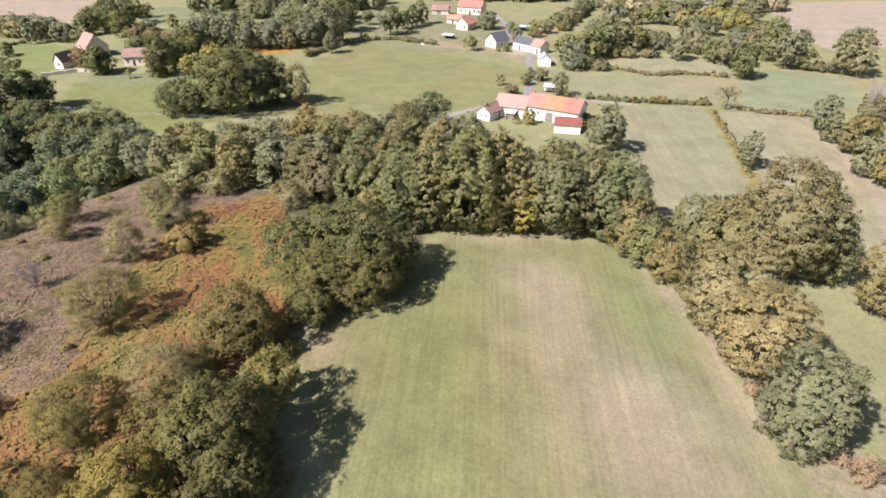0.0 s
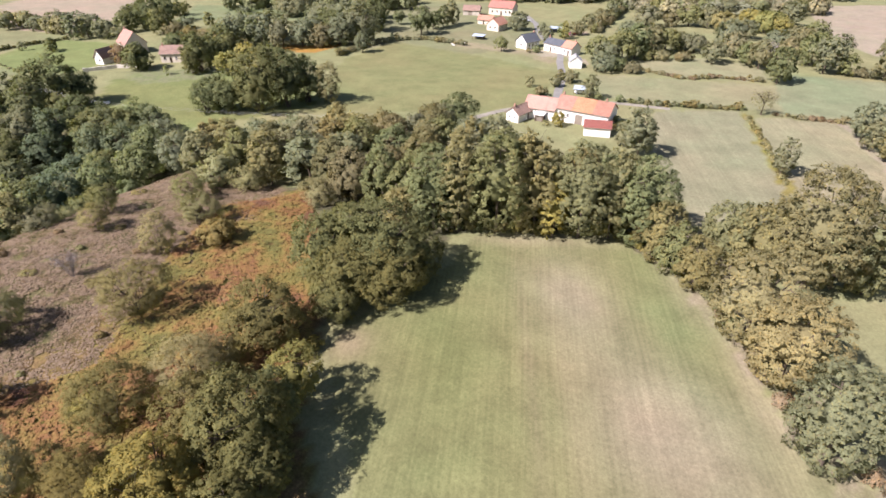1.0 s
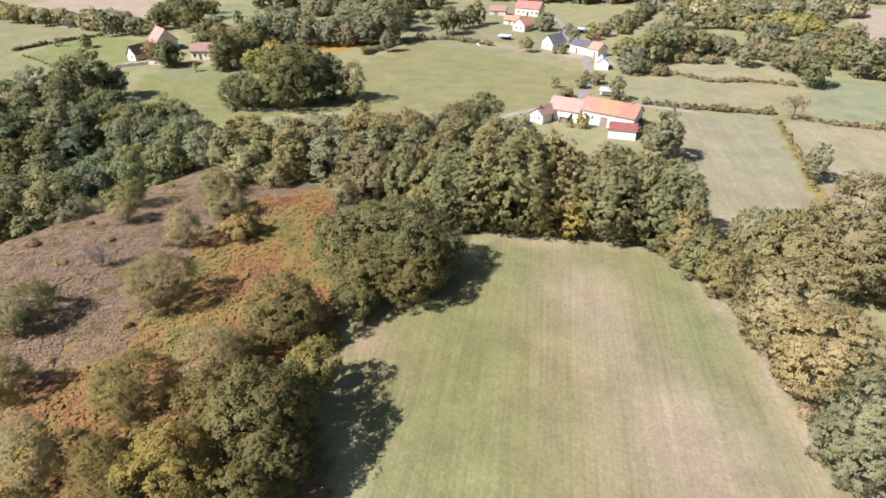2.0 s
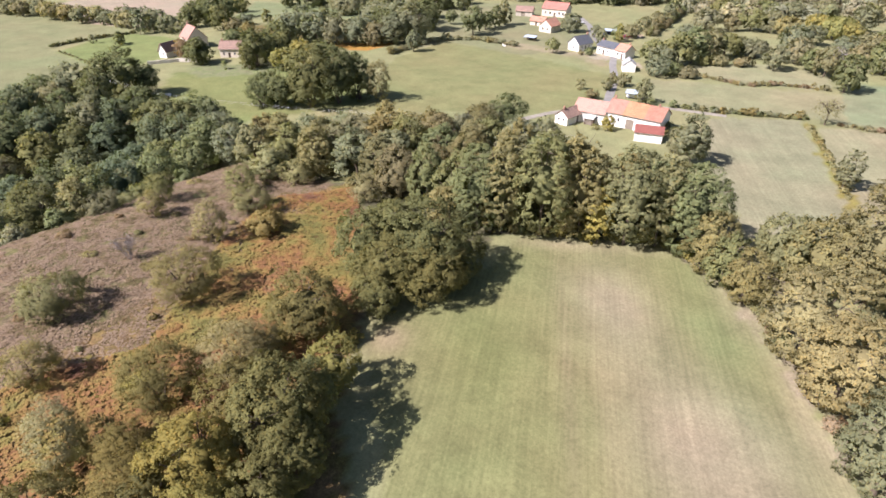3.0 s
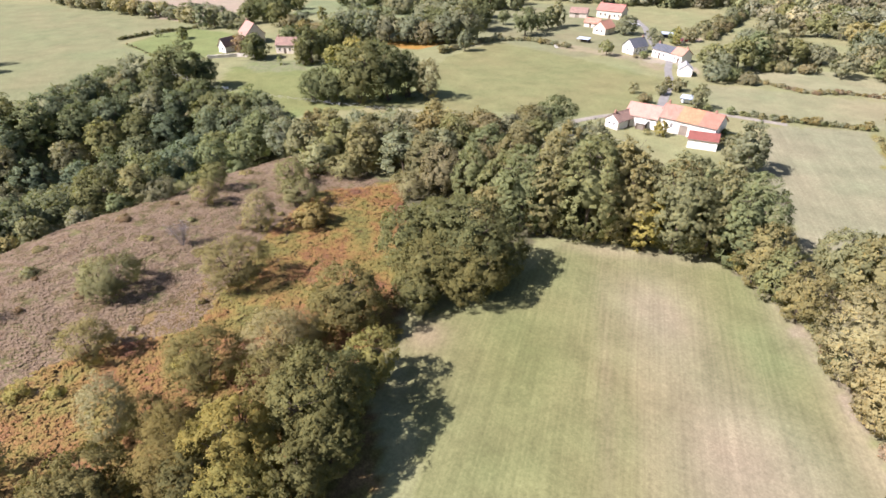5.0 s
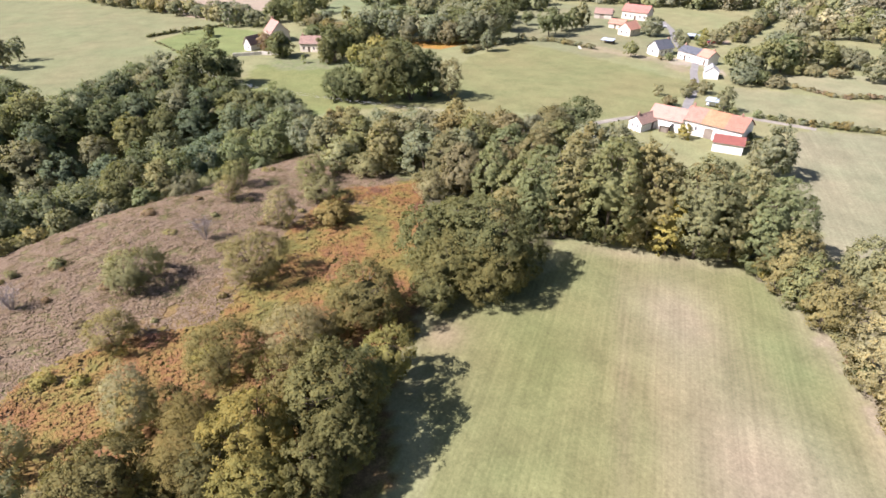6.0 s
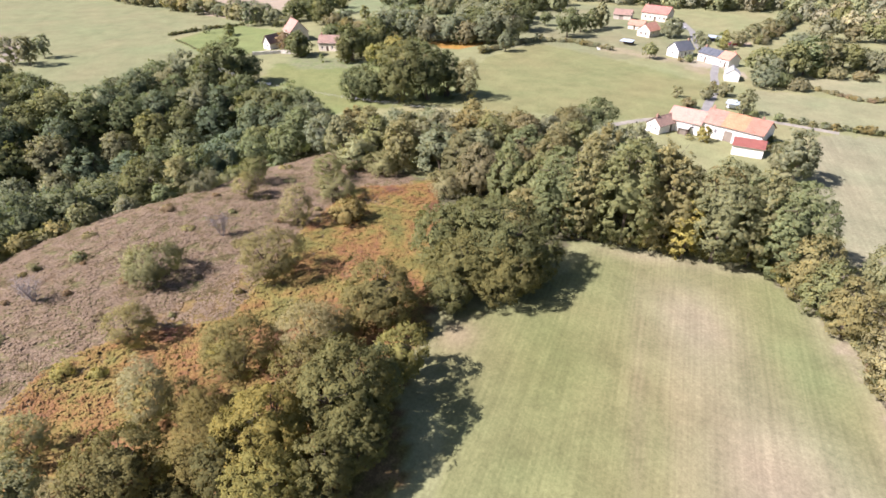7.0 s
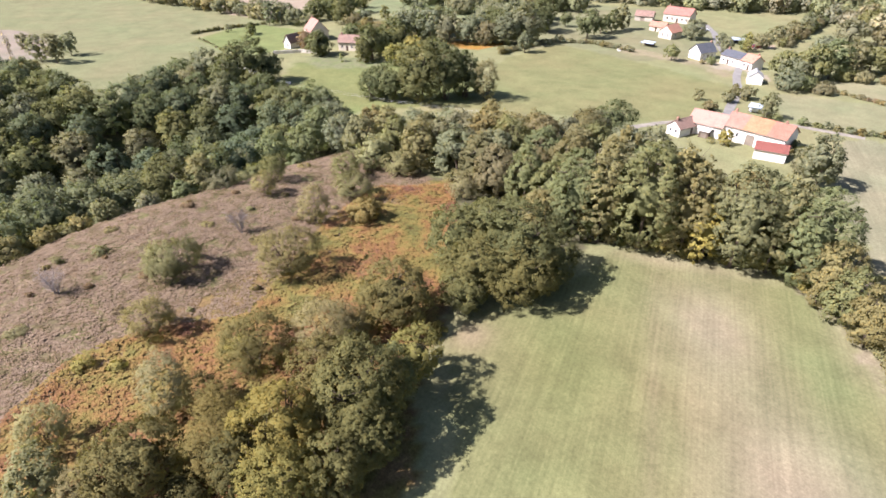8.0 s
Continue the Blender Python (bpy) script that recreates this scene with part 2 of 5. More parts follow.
# ---- the lie of the land ----
CREST_Y = (40, 51, 62, 70, 77, 84, 92, 107, 118, 125, 140)
CREST_X = (-104, -100, -98.5, -95.5, -91.5, -86, -81, -78, -72, -66, -60)


def heights(x, y):
    """heath ridge in the west, a wooded valley behind it, gentle swells elsewhere"""
    x, y = np.asarray(x, float), np.asarray(y, float)
    mound = 3.0 * np.exp(-(((x + 84) / 26) ** 2) - ((y - 78) / 48) ** 2)
    u = -0.85 * (x + 80) + 0.52 * (y - 88)
    fade = 1 / (1 + np.exp(np.clip((y - 131) / 8, -50, 50)))
    valley = -17 * np.exp(-(((u - 46) / 27) ** 2)) * fade
    # the ground falls away behind the heath's crest
    d = np.maximum(np.interp(y, CREST_Y, CREST_X) - x, 0)
    valley = valley - 4.5 * (1 - np.exp(-d / 4)) * np.exp(-((d / 50) ** 2)) * fade
    swell = 0.8 * np.sin(x / 47 + 1) * np.sin(y / 61) * np.clip((y - 120) / 80, 0, 1)
    return mound + valley + swell


def ground(x, y):
    return float(heights(x, y))


MEADOW = [(-16, -30), (-14, 20), (-11.9, 36.9), (-20.2, 58.0), (-19.0, 64.1), (-4.4, 80.6), (2.3, 94.0), (28.9, 94.0), (37.8, 76.4), (40.2, 52.7), (40.4, 37.0), (42, -30)]
HEATH = [(-101, 51), (-99.5, 62), (-96.5, 70), (-92.5, 77), (-87, 84), (-82, 92), (-79, 107), (-73, 118), (-66, 125), (-37.8, 108.3), (-38.6, 84.0), (-42.9, 78.0), (-45.7, 55.9), (-59.5, 45.0), (-64.8, 32.7), (-66, 10), (-105, 10)]
BRACKEN = [(-66, 5), (-66, 42), (-58, 60), (-55, 84), (-52, 104), (-36, 112), (-26, 84), (-22, 62), (-22, 50), (-16, 36), (-16, 5)]
GRASS = (0.156, 0.159, 0.079)
COVER = (
    # outline, colour, wildness
    ([(-115, 10), (-102, 47), (-100, 62), (-93, 77), (-83, 92), (-80, 108), (-69, 126), (-40, 112), (36, 112), (36, 96), (0, 96), (-24, 62), (-24, 10)], (0.108, 0.097, 0.061), 0.8),
    ([(-102, 47), (-100, 62), (-93, 77), (-83, 92), (-80, 108), (-69, 126), (-78, 140), (-104, 149), (-130, 152), (-148, 142), (-150, 124), (-163, 126), (-189, 134), (-220, 134), (-280, 0), (-110, -30)], (0.115, 0.105, 0.058), 0.9),
    (HEATH, (0.150, 0.110, 0.074), 1.0),
    (BRACKEN, (0.175, 0.118, 0.054), 1.0),
    (MEADOW, GRASS, 0.0),
    ([(38, 100), (45, 100), (50, 84), (46, 70), (49, 50), (50, 30), (41, 30), (39, 60), (36, 80), (29, 95)], (0.225, 0.19, 0.132), 0.6),
    ([(57.4, 74), (69.4, 76.0), (78, 64.1), (62, 20), (50, 20), (54, 58.0)], (0.205, 0.20, 0.115), 0.0),
    ([(56.2, 171.8), (82.5, 173.2), (71.0, 117.9), (65, 98), (45.3, 100), (46.8, 134.8)], (0.205, 0.20, 0.135), 0.0),
    ([(84.6, 167.6), (109.5, 163.7), (98, 108.6), (84.2, 70), (75, 80), (73, 98), (71.5, 113.4)], (0.225, 0.21, 0.14), 0.0),
    ([(110.5, 165), (107.5, 164.4), (102, 137), (94, 108), (82, 86), (85, 84), (98.5, 108)], (0.265, 0.225, 0.175), 0.3),
    ([(83, 171), (85, 170.5), (77, 136), (73.5, 115), (69, 112), (71, 118), (78, 150)], (0.198, 0.167, 0.061), 0.5),
    ([(46.6, 215.8), (103.8, 203.6), (146.2, 197.5), (131.6, 171.4), (110.6, 164.2), (85.9, 175.0), (57.2, 179.0), (43.2, 187.3)], (0.205, 0.202, 0.125), 0.0),
    ([(61.1, 236.9), (94.9, 243.5), (114.5, 228.0), (105.2, 206.6), (74.5, 215.3)], (0.22, 0.212, 0.135), 0.0),
    ([(107.6, 205.0), (120.3, 216.6), (150.5, 206.1), (130.5, 172.5), (113.9, 166.9), (95.5, 172.2)], (0.18, 0.198, 0.125), 0.0),
    ([(190.7, 346.6), (210, 385), (300, 395), (330, 250), (194.1, 253.1), (166.6, 247.6), (168.3, 282.9)], (0.28, 0.235, 0.19), 0.2),
    ([(-52.1, 165), (-53.4, 230.2), (-37.6, 268.4), (1.4, 245.5), (33.0, 218.5), (22.1, 177.7), (2.8, 167.3)], (0.172, 0.172, 0.086), 0.0),
    ([(-45.2, 250.6), (-59.1, 285.9), (-59.4, 385.8), (9.4, 385.5), (36.4, 329.0), (19.3, 259.3), (-1.0, 247.6), (-38.1, 272.1)], (0.180, 0.180, 0.108), 0.1),
    ([(-8, 262), (8, 255), (22, 248), (31, 232), (35, 236), (31, 258), (20, 257), (6, 268), (-8, 276)], (0.235, 0.205, 0.14), 0.3),
    ([(44, 288), (56, 292), (58, 300), (44, 297)], (0.30, 0.235, 0.185), 0.3),
    ([(28, 246), (40, 244), (46, 232), (47, 240), (44, 250), (36, 258), (28, 254)], (0.29, 0.25, 0.205), 0.3),
    ([(-120.5, 160.9), (-130.7, 197.5), (-103.3, 208.3), (-60, 205), (-50, 170), (-84.8, 150), (-100, 150)], (0.152, 0.168, 0.072), 0.0),
    ([(-132.6, 208.2), (-103.4, 213.6), (-91.5, 204.6), (-108.1, 196.1), (-118.0, 192.1)], (0.170, 0.173, 0.100), 0.5),
    ([(-203.1, 267.1), (-164.4, 255.2), (-147.9, 220.2), (-150.8, 205), (-170, 204), (-200, 223)], (0.150, 0.178, 0.074), 0.0),
    ([(-300, 395), (-219.3, 395), (-201.9, 334.8), (-193, 275), (-232, 289), (-300, 325)], (0.271, 0.226, 0.180), 0.1),
    ([(-88.7, 254), (-57.0, 262), (-67.9, 243.0), (-82.6, 244.4)], (0.306, 0.167, 0.049), 0.5),
    ([(-146.2, 283.4), (-135.2, 289.9), (-105, 275), (-104, 255), (-125, 255)], (0.150, 0.115, 0.055), 0.8),
    ([(-160.4, 314.3), (-175.5, 369.4), (-51.3, 372), (-60, 310), (-114.4, 318)], (0.155, 0.180, 0.100), 0.0),
    ([(-420, 255), (-400, 300), (-287.6, 318.8), (-192.0, 268), (-208.4, 229.7), (-199.6, 221.1), (-169.1, 204.1), (-155, 165), (-158.3, 139.7), (-170, 128), (-205.6, 145), (-240, 150), (-300, 190)], (0.172, 0.178, 0.100), 0.0),
    ([(-330, 205), (-300, 212), (-270, 200), (-245, 182), (-232, 172), (-245, 160), (-300, 180)], (0.235, 0.200, 0.170), 0.2),
)


def grid_lines(stops):
    """coordinates with a step that changes from stretch to stretch"""
    at = [stops[0][0]]
    for (a, step), (b, _) in zip(stops, stops[1:]):
        count = max(1, round((b - a) / step))
        at += [a + (b - a) * (i + 1) / count for i in range(count)]
    return np.array(at)


def build_ground():
    xs = grid_lines(((-4000, 1200), (-800, 60), (-420, 4), (-260, 2), (-112, 1.2), (112, 2), (200, 4), (340, 60), (800, 1200), (4000, 1)))
    ys = grid_lines(((-4000, 1200), (-600, 60), (-60, 6), (12, 1.2), (130, 2), (290, 3), (400, 60), (900, 1200), (4000, 1)))
    gx, gy = np.meshgrid(xs, ys)
    nx, ny = len(xs), len(ys)
    px, py = gx.ravel(), gy.ravel()
    pz = heights(px, py)
    wob_x = np.array([noise.noise((x * 0.25, y * 0.25, 0.0)) for x, y in zip(px, py)])
    wob_y = np.array([noise.noise((x * 0.25, y * 0.25, 9.0)) for x, y in zip(px, py)])
    slow = np.array([noise.noise((x * 0.07, y * 0.07, 4.0)) for x, y in zip(px, py)])
    near = np.hypot(px, py) < 500
    cover = np.tile(np.array((0.20, 0.20, 0.11, 1.0)), (len(px), 1))
    wild = np.zeros(len(px))
    for outline, colour, roughness in COVER:
        hit = inside(px + wob_x * 1.6, py + wob_y * 1.6, outline) & near
        cover[hit, :3] = colour
        wild[hit] = roughness
    # the meadow's dry and lush parts
    mown = inside(px, py, MEADOW)
    for x, y, rx, ry, colour, amount in (
        (17, 74, 7, 13, (0.24, 0.207, 0.158), 0.7), (24, 52, 9, 12, (0.235, 0.204, 0.15), 0.75), (15, 92, 14, 2.5, (0.25, 0.215, 0.145), 0.8),
        (28, 42, 12, 9, (0.245, 0.21, 0.157), 0.7), (-17, 61, 3.0, 3.5, (0.26, 0.205, 0.145), 0.7), (-2, 58, 9, 18, (0.152, 0.160, 0.07), 0.7),
        (31, 70, 4, 12, (0.15, 0.165, 0.083), 0.6), (5, 40, 9, 12, (0.16, 0.168, 0.08), 0.5), (36, 80, 2.5, 10, (0.28, 0.235, 0.17), 0.6),
        (39, 55, 2.5, 14, (0.28, 0.235, 0.17), 0.6), (9, 60, 1.2, 24, (0.22, 0.195, 0.125), 0.5), (14, 50, 1.5, 20, (0.22, 0.195, 0.125), 0.4),
    ):
        d = ((px - x) / rx) ** 2 + ((py - y) / ry) ** 2 + slow * 0.6
        k = np.where(mown, amount * np.exp(-np.clip(d, 0, 50)), 0)[:, None]
        cover[:, :3] = cover[:, :3] * (1 - k) + np.array(colour) * k
    quad = np.arange(nx * ny).reshape(ny, nx)
    faces = np.stack([quad[:-1, :-1], quad[:-1, 1:], quad[1:, 1:], quad[1:, :-1]], -1).reshape(-1, 4)
    mesh = bpy.data.meshes.new("ground")
    mesh.from_pydata(np.stack([px, py, pz], 1).tolist(), [], faces.tolist())
    layer = mesh.attributes.new("cover", "FLOAT_COLOR", "POINT")
    layer.data.foreach_set("color", cover.ravel())
    layer = mesh.attributes.new("wild", "FLOAT", "POINT")
    layer.data.foreach_set("value", wild)
    layer = mesh.attributes.new("mown", "FLOAT", "POINT")
    layer.data.foreach_set("value", mown + 0.7 * inside(px, py, [(46, 100), (46, 172), (110, 165), (84, 70)]))
    mesh.polygons.foreach_set("use_smooth", [True] * len(mesh.polygons))
    mesh.materials.append(LAND)
    tagged(new("ground", mesh), "rolling farmland of mown meadows, heath and bracken", "ground", kind="structure")


build_ground()


def strip(name, line, width, material, label, category, lift=0.06):
    """a road or track along a line, draped on the ground"""
    pts = []
    for (x0, y0), (x1, y1) in zip(line, line[1:]):
        count = max(1, round(math.hypot(x1 - x0, y1 - y0) / 1.5))
        pts += [(x0 + (x1 - x0) * i / count, y0 + (y1 - y0) * i / count) for i in range(count)]
    pts.append(line[-1])
    bm = bmesh.new()
    last = None
    for i, (x, y) in enumerate(pts):
        a, b = pts[max(i - 2, 0)], pts[min(i + 2, len(pts) - 1)]
        d = Vector((b[0] - a[0], b[1] - a[1], 0)).normalized()
        side = Vector((-d.y, d.x, 0))
        row = []
        for k in (-0.5, -0.46, 0, 0.46, 0.5):
            w = width * (1 + 0.12 * noise.noise((x * 0.3, y * 0.3, k * 7)))
            p = Vector((x, y, 0)) + side * (k * w)
            row.append(bm.verts.new((p.x, p.y, ground(p.x, p.y) + (lift if abs(k) < 0.48 else -0.15))))
        if last:
            for j in range(4):
                bm.faces.new((last[j + 1], last[j], row[j], row[j + 1]))
        last = row
    return tagged(part(name, bm, material, None, label), category=category, kind="structure")


strip("road", [(30, 345), (33.4, 321), (33.0, 300), (33.7, 285), (35.7, 268), (38, 252), (35.5, 235), (34.5, 222), (32.7, 206), (29.5, 192), (28, 184), (29, 178.5)], 3.0, TARMAC, "narrow worn grey asphalt village road", "road")
strip("road", [(-20, 150), (-2.3, 158.5), (2.7, 164.1), (10, 170), (21.5, 176), (28, 178), (45.5, 179.5), (56.2, 175.9), (62, 174)], 2.6, GRAVEL, "pale gravel lane past the farm between hedges", "road", 0.05)


# ---- trees ----
TINTS = {
    "dark": ((0.156, 0.168, 0.084), "dark green"), "green": ((0.212, 0.225, 0.112), "green"), "olive": ((0.250, 0.236, 0.122), "olive green"),
    "olive2": ((0.234, 0.209, 0.103), "olive brown"), "grey": ((0.222, 0.226, 0.135), "grey-green"), "yellow": ((0.305, 0.272, 0.150), "yellowing"),
    "gold": ((0.40, 0.33, 0.105), "golden yellow"), "gold2": ((0.265, 0.232, 0.110), "yellow-brown"), "lime": ((0.293, 0.274, 0.107), "yellow-green"),
    "lime2": ((0.310, 0.291, 0.153), "pale yellow-green"), "brown": ((0.242, 0.217, 0.116), "brownish"), "brown2": ((0.212, 0.191, 0.099), "brown-green"),
    "pale": ((0.280, 0.258, 0.146), "pale olive"), "pale2": ((0.265, 0.252, 0.161), "pale grey-green"), "rust": ((0.325, 0.249, 0.174), "rusty dry"),
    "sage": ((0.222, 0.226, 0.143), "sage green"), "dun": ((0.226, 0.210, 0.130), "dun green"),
    "warm": ((0.190, 0.165, 0.070), "brownish olive"), "deep": ((0.128, 0.122, 0.056), "deep olive green"), "straw": ((0.240, 0.218, 0.078), "yellowish olive"),
    "oak": ((0.168, 0.166, 0.074), "olive green"), "blue": ((0.160, 0.184, 0.112), "cool dark green"), "rust2": ((0.250, 0.188, 0.123), "reddish brown"), "ash": ((0.500, 0.434, 0.414), "bare grey"),
}
SHAPES = {
    # crown's foot, lobes, lobe size, reach of their centres, leaf cover
    "round": (0.06, 130, 0.175, 0.82, 1.0), "broad": (0.06, 140, 0.165, 0.84, 1.0), "tall": (0.04, 120, 0.19, 0.80, 1.0), "bush": (0.0, 90, 0.21, 0.78, 1.0),
    "shrub": (0.0, 40, 0.34, 0.68, 0.6), "feather": (0.0, 60, 0.28, 0.72, 1.5), "sparse": (0.2, 40, 0.26, 0.76, 0.45), "dead": (0.1, 10, 0.4, 0.6, 0.0),
}
# leaf sprays of a crown, by how large it is seen
SPRAYS = (20000, 9000, 3600, 1500, 600, 220)
ASPECTS = (0.5, 0.8, 1.2, 1.7, 2.3, 3.0, 4.0)
ICO = {}


def ico(level):
    if level not in ICO:
        bm = bmesh.new()
        bmesh.ops.create_icosphere(bm, subdivisions=level, radius=1)
        ICO[level] = (np.array([v.co for v in bm.verts]), np.array([[v.index for v in f.verts] for f in bm.faces]))
        bm.free()
    return ICO[level]


def unit(v):
    return v / (np.linalg.norm(v, axis=1)[:, None] + 1e-9)


def crown_data(shape, detail, seed, aspect=1.7):
    """a crown of radius 1 and height 1, to be stretched to the aspect: boughs that bear tufts of leaf sprays over a
    core with shade in its colour;
    corners, faces, material of each face, normal of each corner"""
    rng = np.random.default_rng(seed)
    foot, lobes, size, reach, cover = SHAPES[shape]
    loose = shape in ("feather", "sparse")
    half, mid = (1 - foot) / 2 * aspect, (1 + foot) / 2 * aspect
    body = np.array((1, 1, half))
    lobes = int(lobes * (0.55 + 0.27 * aspect) * (1, 0.85, 0.62, 0.42, 0.3, 0.2)[detail])
    size *= (1, 1.07, 1.2, 1.4, 1.6, 1.8)[detail]
    # main limbs swell the crown unevenly
    limbs = unit(rng.normal(0, 1, (8, 3)))
    bulge = rng.uniform(-0.34, 0.30, 8)

    def swell(d):
        return 1 + np.sum(np.exp(-6 * (1 - d @ limbs.T)) * bulge, 1)

    k = np.arange(lobes) + 0.5
    h = 1 - 1.93 * k / lobes
    a = k * 2.39996 + rng.normal(0, 0.45, lobes)
    flat = np.sqrt(np.maximum(0, 1 - h * h))
    d = np.stack([flat * np.cos(a), flat * np.sin(a), h], 1)
    c = d * (reach * rng.uniform(0.84, 1.08, lobes) * swell(d))[:, None] * body
    if shape == "tall":
        c[:, :2] *= 1.0 - 0.42 * np.clip(c[:, 2:] / half, 0, 1)
    r = size * rng.uniform(0.7, 1.25, lobes)
    wide = np.percentile(np.hypot(c[:, 0], c[:, 1]) + r, 95)
    high = np.percentile(c[:, 2] + r, 96)
    c, r = c / np.array((wide, wide, high / half)), r / wide
    c[:, 2] += mid
    verts, normals, faces, mats = [], [], [], []
    base = 0
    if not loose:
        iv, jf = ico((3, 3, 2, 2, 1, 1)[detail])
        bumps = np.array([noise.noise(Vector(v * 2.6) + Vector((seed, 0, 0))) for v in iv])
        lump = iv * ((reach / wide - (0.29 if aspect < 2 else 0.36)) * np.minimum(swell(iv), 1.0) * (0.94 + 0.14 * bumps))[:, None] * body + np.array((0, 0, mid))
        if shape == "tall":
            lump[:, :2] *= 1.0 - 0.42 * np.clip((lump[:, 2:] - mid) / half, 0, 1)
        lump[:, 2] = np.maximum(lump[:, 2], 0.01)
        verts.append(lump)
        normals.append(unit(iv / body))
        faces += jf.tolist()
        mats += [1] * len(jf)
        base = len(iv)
    count = int(SPRAYS[detail] * cover)
    # tufts on the outer side of each bough
    tufts = max(30, count // (16 if detail < 3 else 6))
    pick = rng.choice(lobes, tufts, p=r**2 / np.sum(r**2))
    way = unit(rng.normal(0, 1, (tufts, 3)))
    centre = np.array((0, 0, mid * 0.45))
    out = unit((c[pick] - centre) / body)
    way = np.where((np.sum(way * out, 1) < -0.15)[:, None], -way, way)
    heart = c[pick] + way * (r[pick] * (rng.uniform(0.1, 1.1, tufts) if loose else rng.uniform(0.78, 1.08, tufts)))[:, None]
    span = 0.74 * np.sqrt(14.0 / tufts)
    own = rng.integers(0, tufts, int(count * 1.35))
    step = unit(rng.normal(0, 1, (len(own), 3)))
    pos = heart[own] + step * (span * rng.uniform(0.3, 1.0, len(own)))[:, None] * np.array((1, 1, 0.75))
    keep = pos[:, 2] > 0.006
    own, step, pos = own[keep][:count], step[keep][:count], pos[keep][:count]
    shade = unit(way[own] * 0.45 + out[own] * (1.0 if loose else 0.62) + step * 0.24 + rng.normal(0, 0.09, pos.shape))
    n = unit(shade + rng.normal(0, 0.42, pos.shape))
    s = unit(np.cross(n, rng.normal(0, 1, n.shape)))
    t = np.cross(n, s)
    big = np.sqrt(8.0 * cover * max(1.0, aspect / 1.9) / count) * rng.uniform(0.6, 1.4, len(pos))[:, None] * (0.6 if loose else 0.95)
    three = np.stack([pos - s * big * 0.85 - t * big * 0.5, pos + s * big * 0.85 - t * big * 0.6, pos + t * big * 1.2], 1)
    verts.append(three.reshape(-1, 3))
    normals.append(np.repeat(shade, 3, 0))
    idx = np.arange(len(pos) * 3).reshape(-1, 3) + base
    faces += idx.tolist()
    mats += [0] * len(idx)
    squeeze = np.array((1, 1, aspect))
    return np.concatenate(verts) / squeeze, faces, mats, unit(np.concatenate(normals) * squeeze)


def crown_mesh(shape, detail, seed, aspect):
    verts, faces, mats, normals = crown_data(shape, detail, seed, aspect)
    mesh = bpy.data.meshes.new(shape + "_crown")
    mesh.from_pydata(verts.tolist(), [], faces)
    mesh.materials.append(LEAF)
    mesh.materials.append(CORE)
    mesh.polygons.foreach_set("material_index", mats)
    mesh.polygons.foreach_set("use_smooth", [True] * len(faces))
    mesh.normals_split_custom_set_from_vertices(normals.tolist())
    return mesh


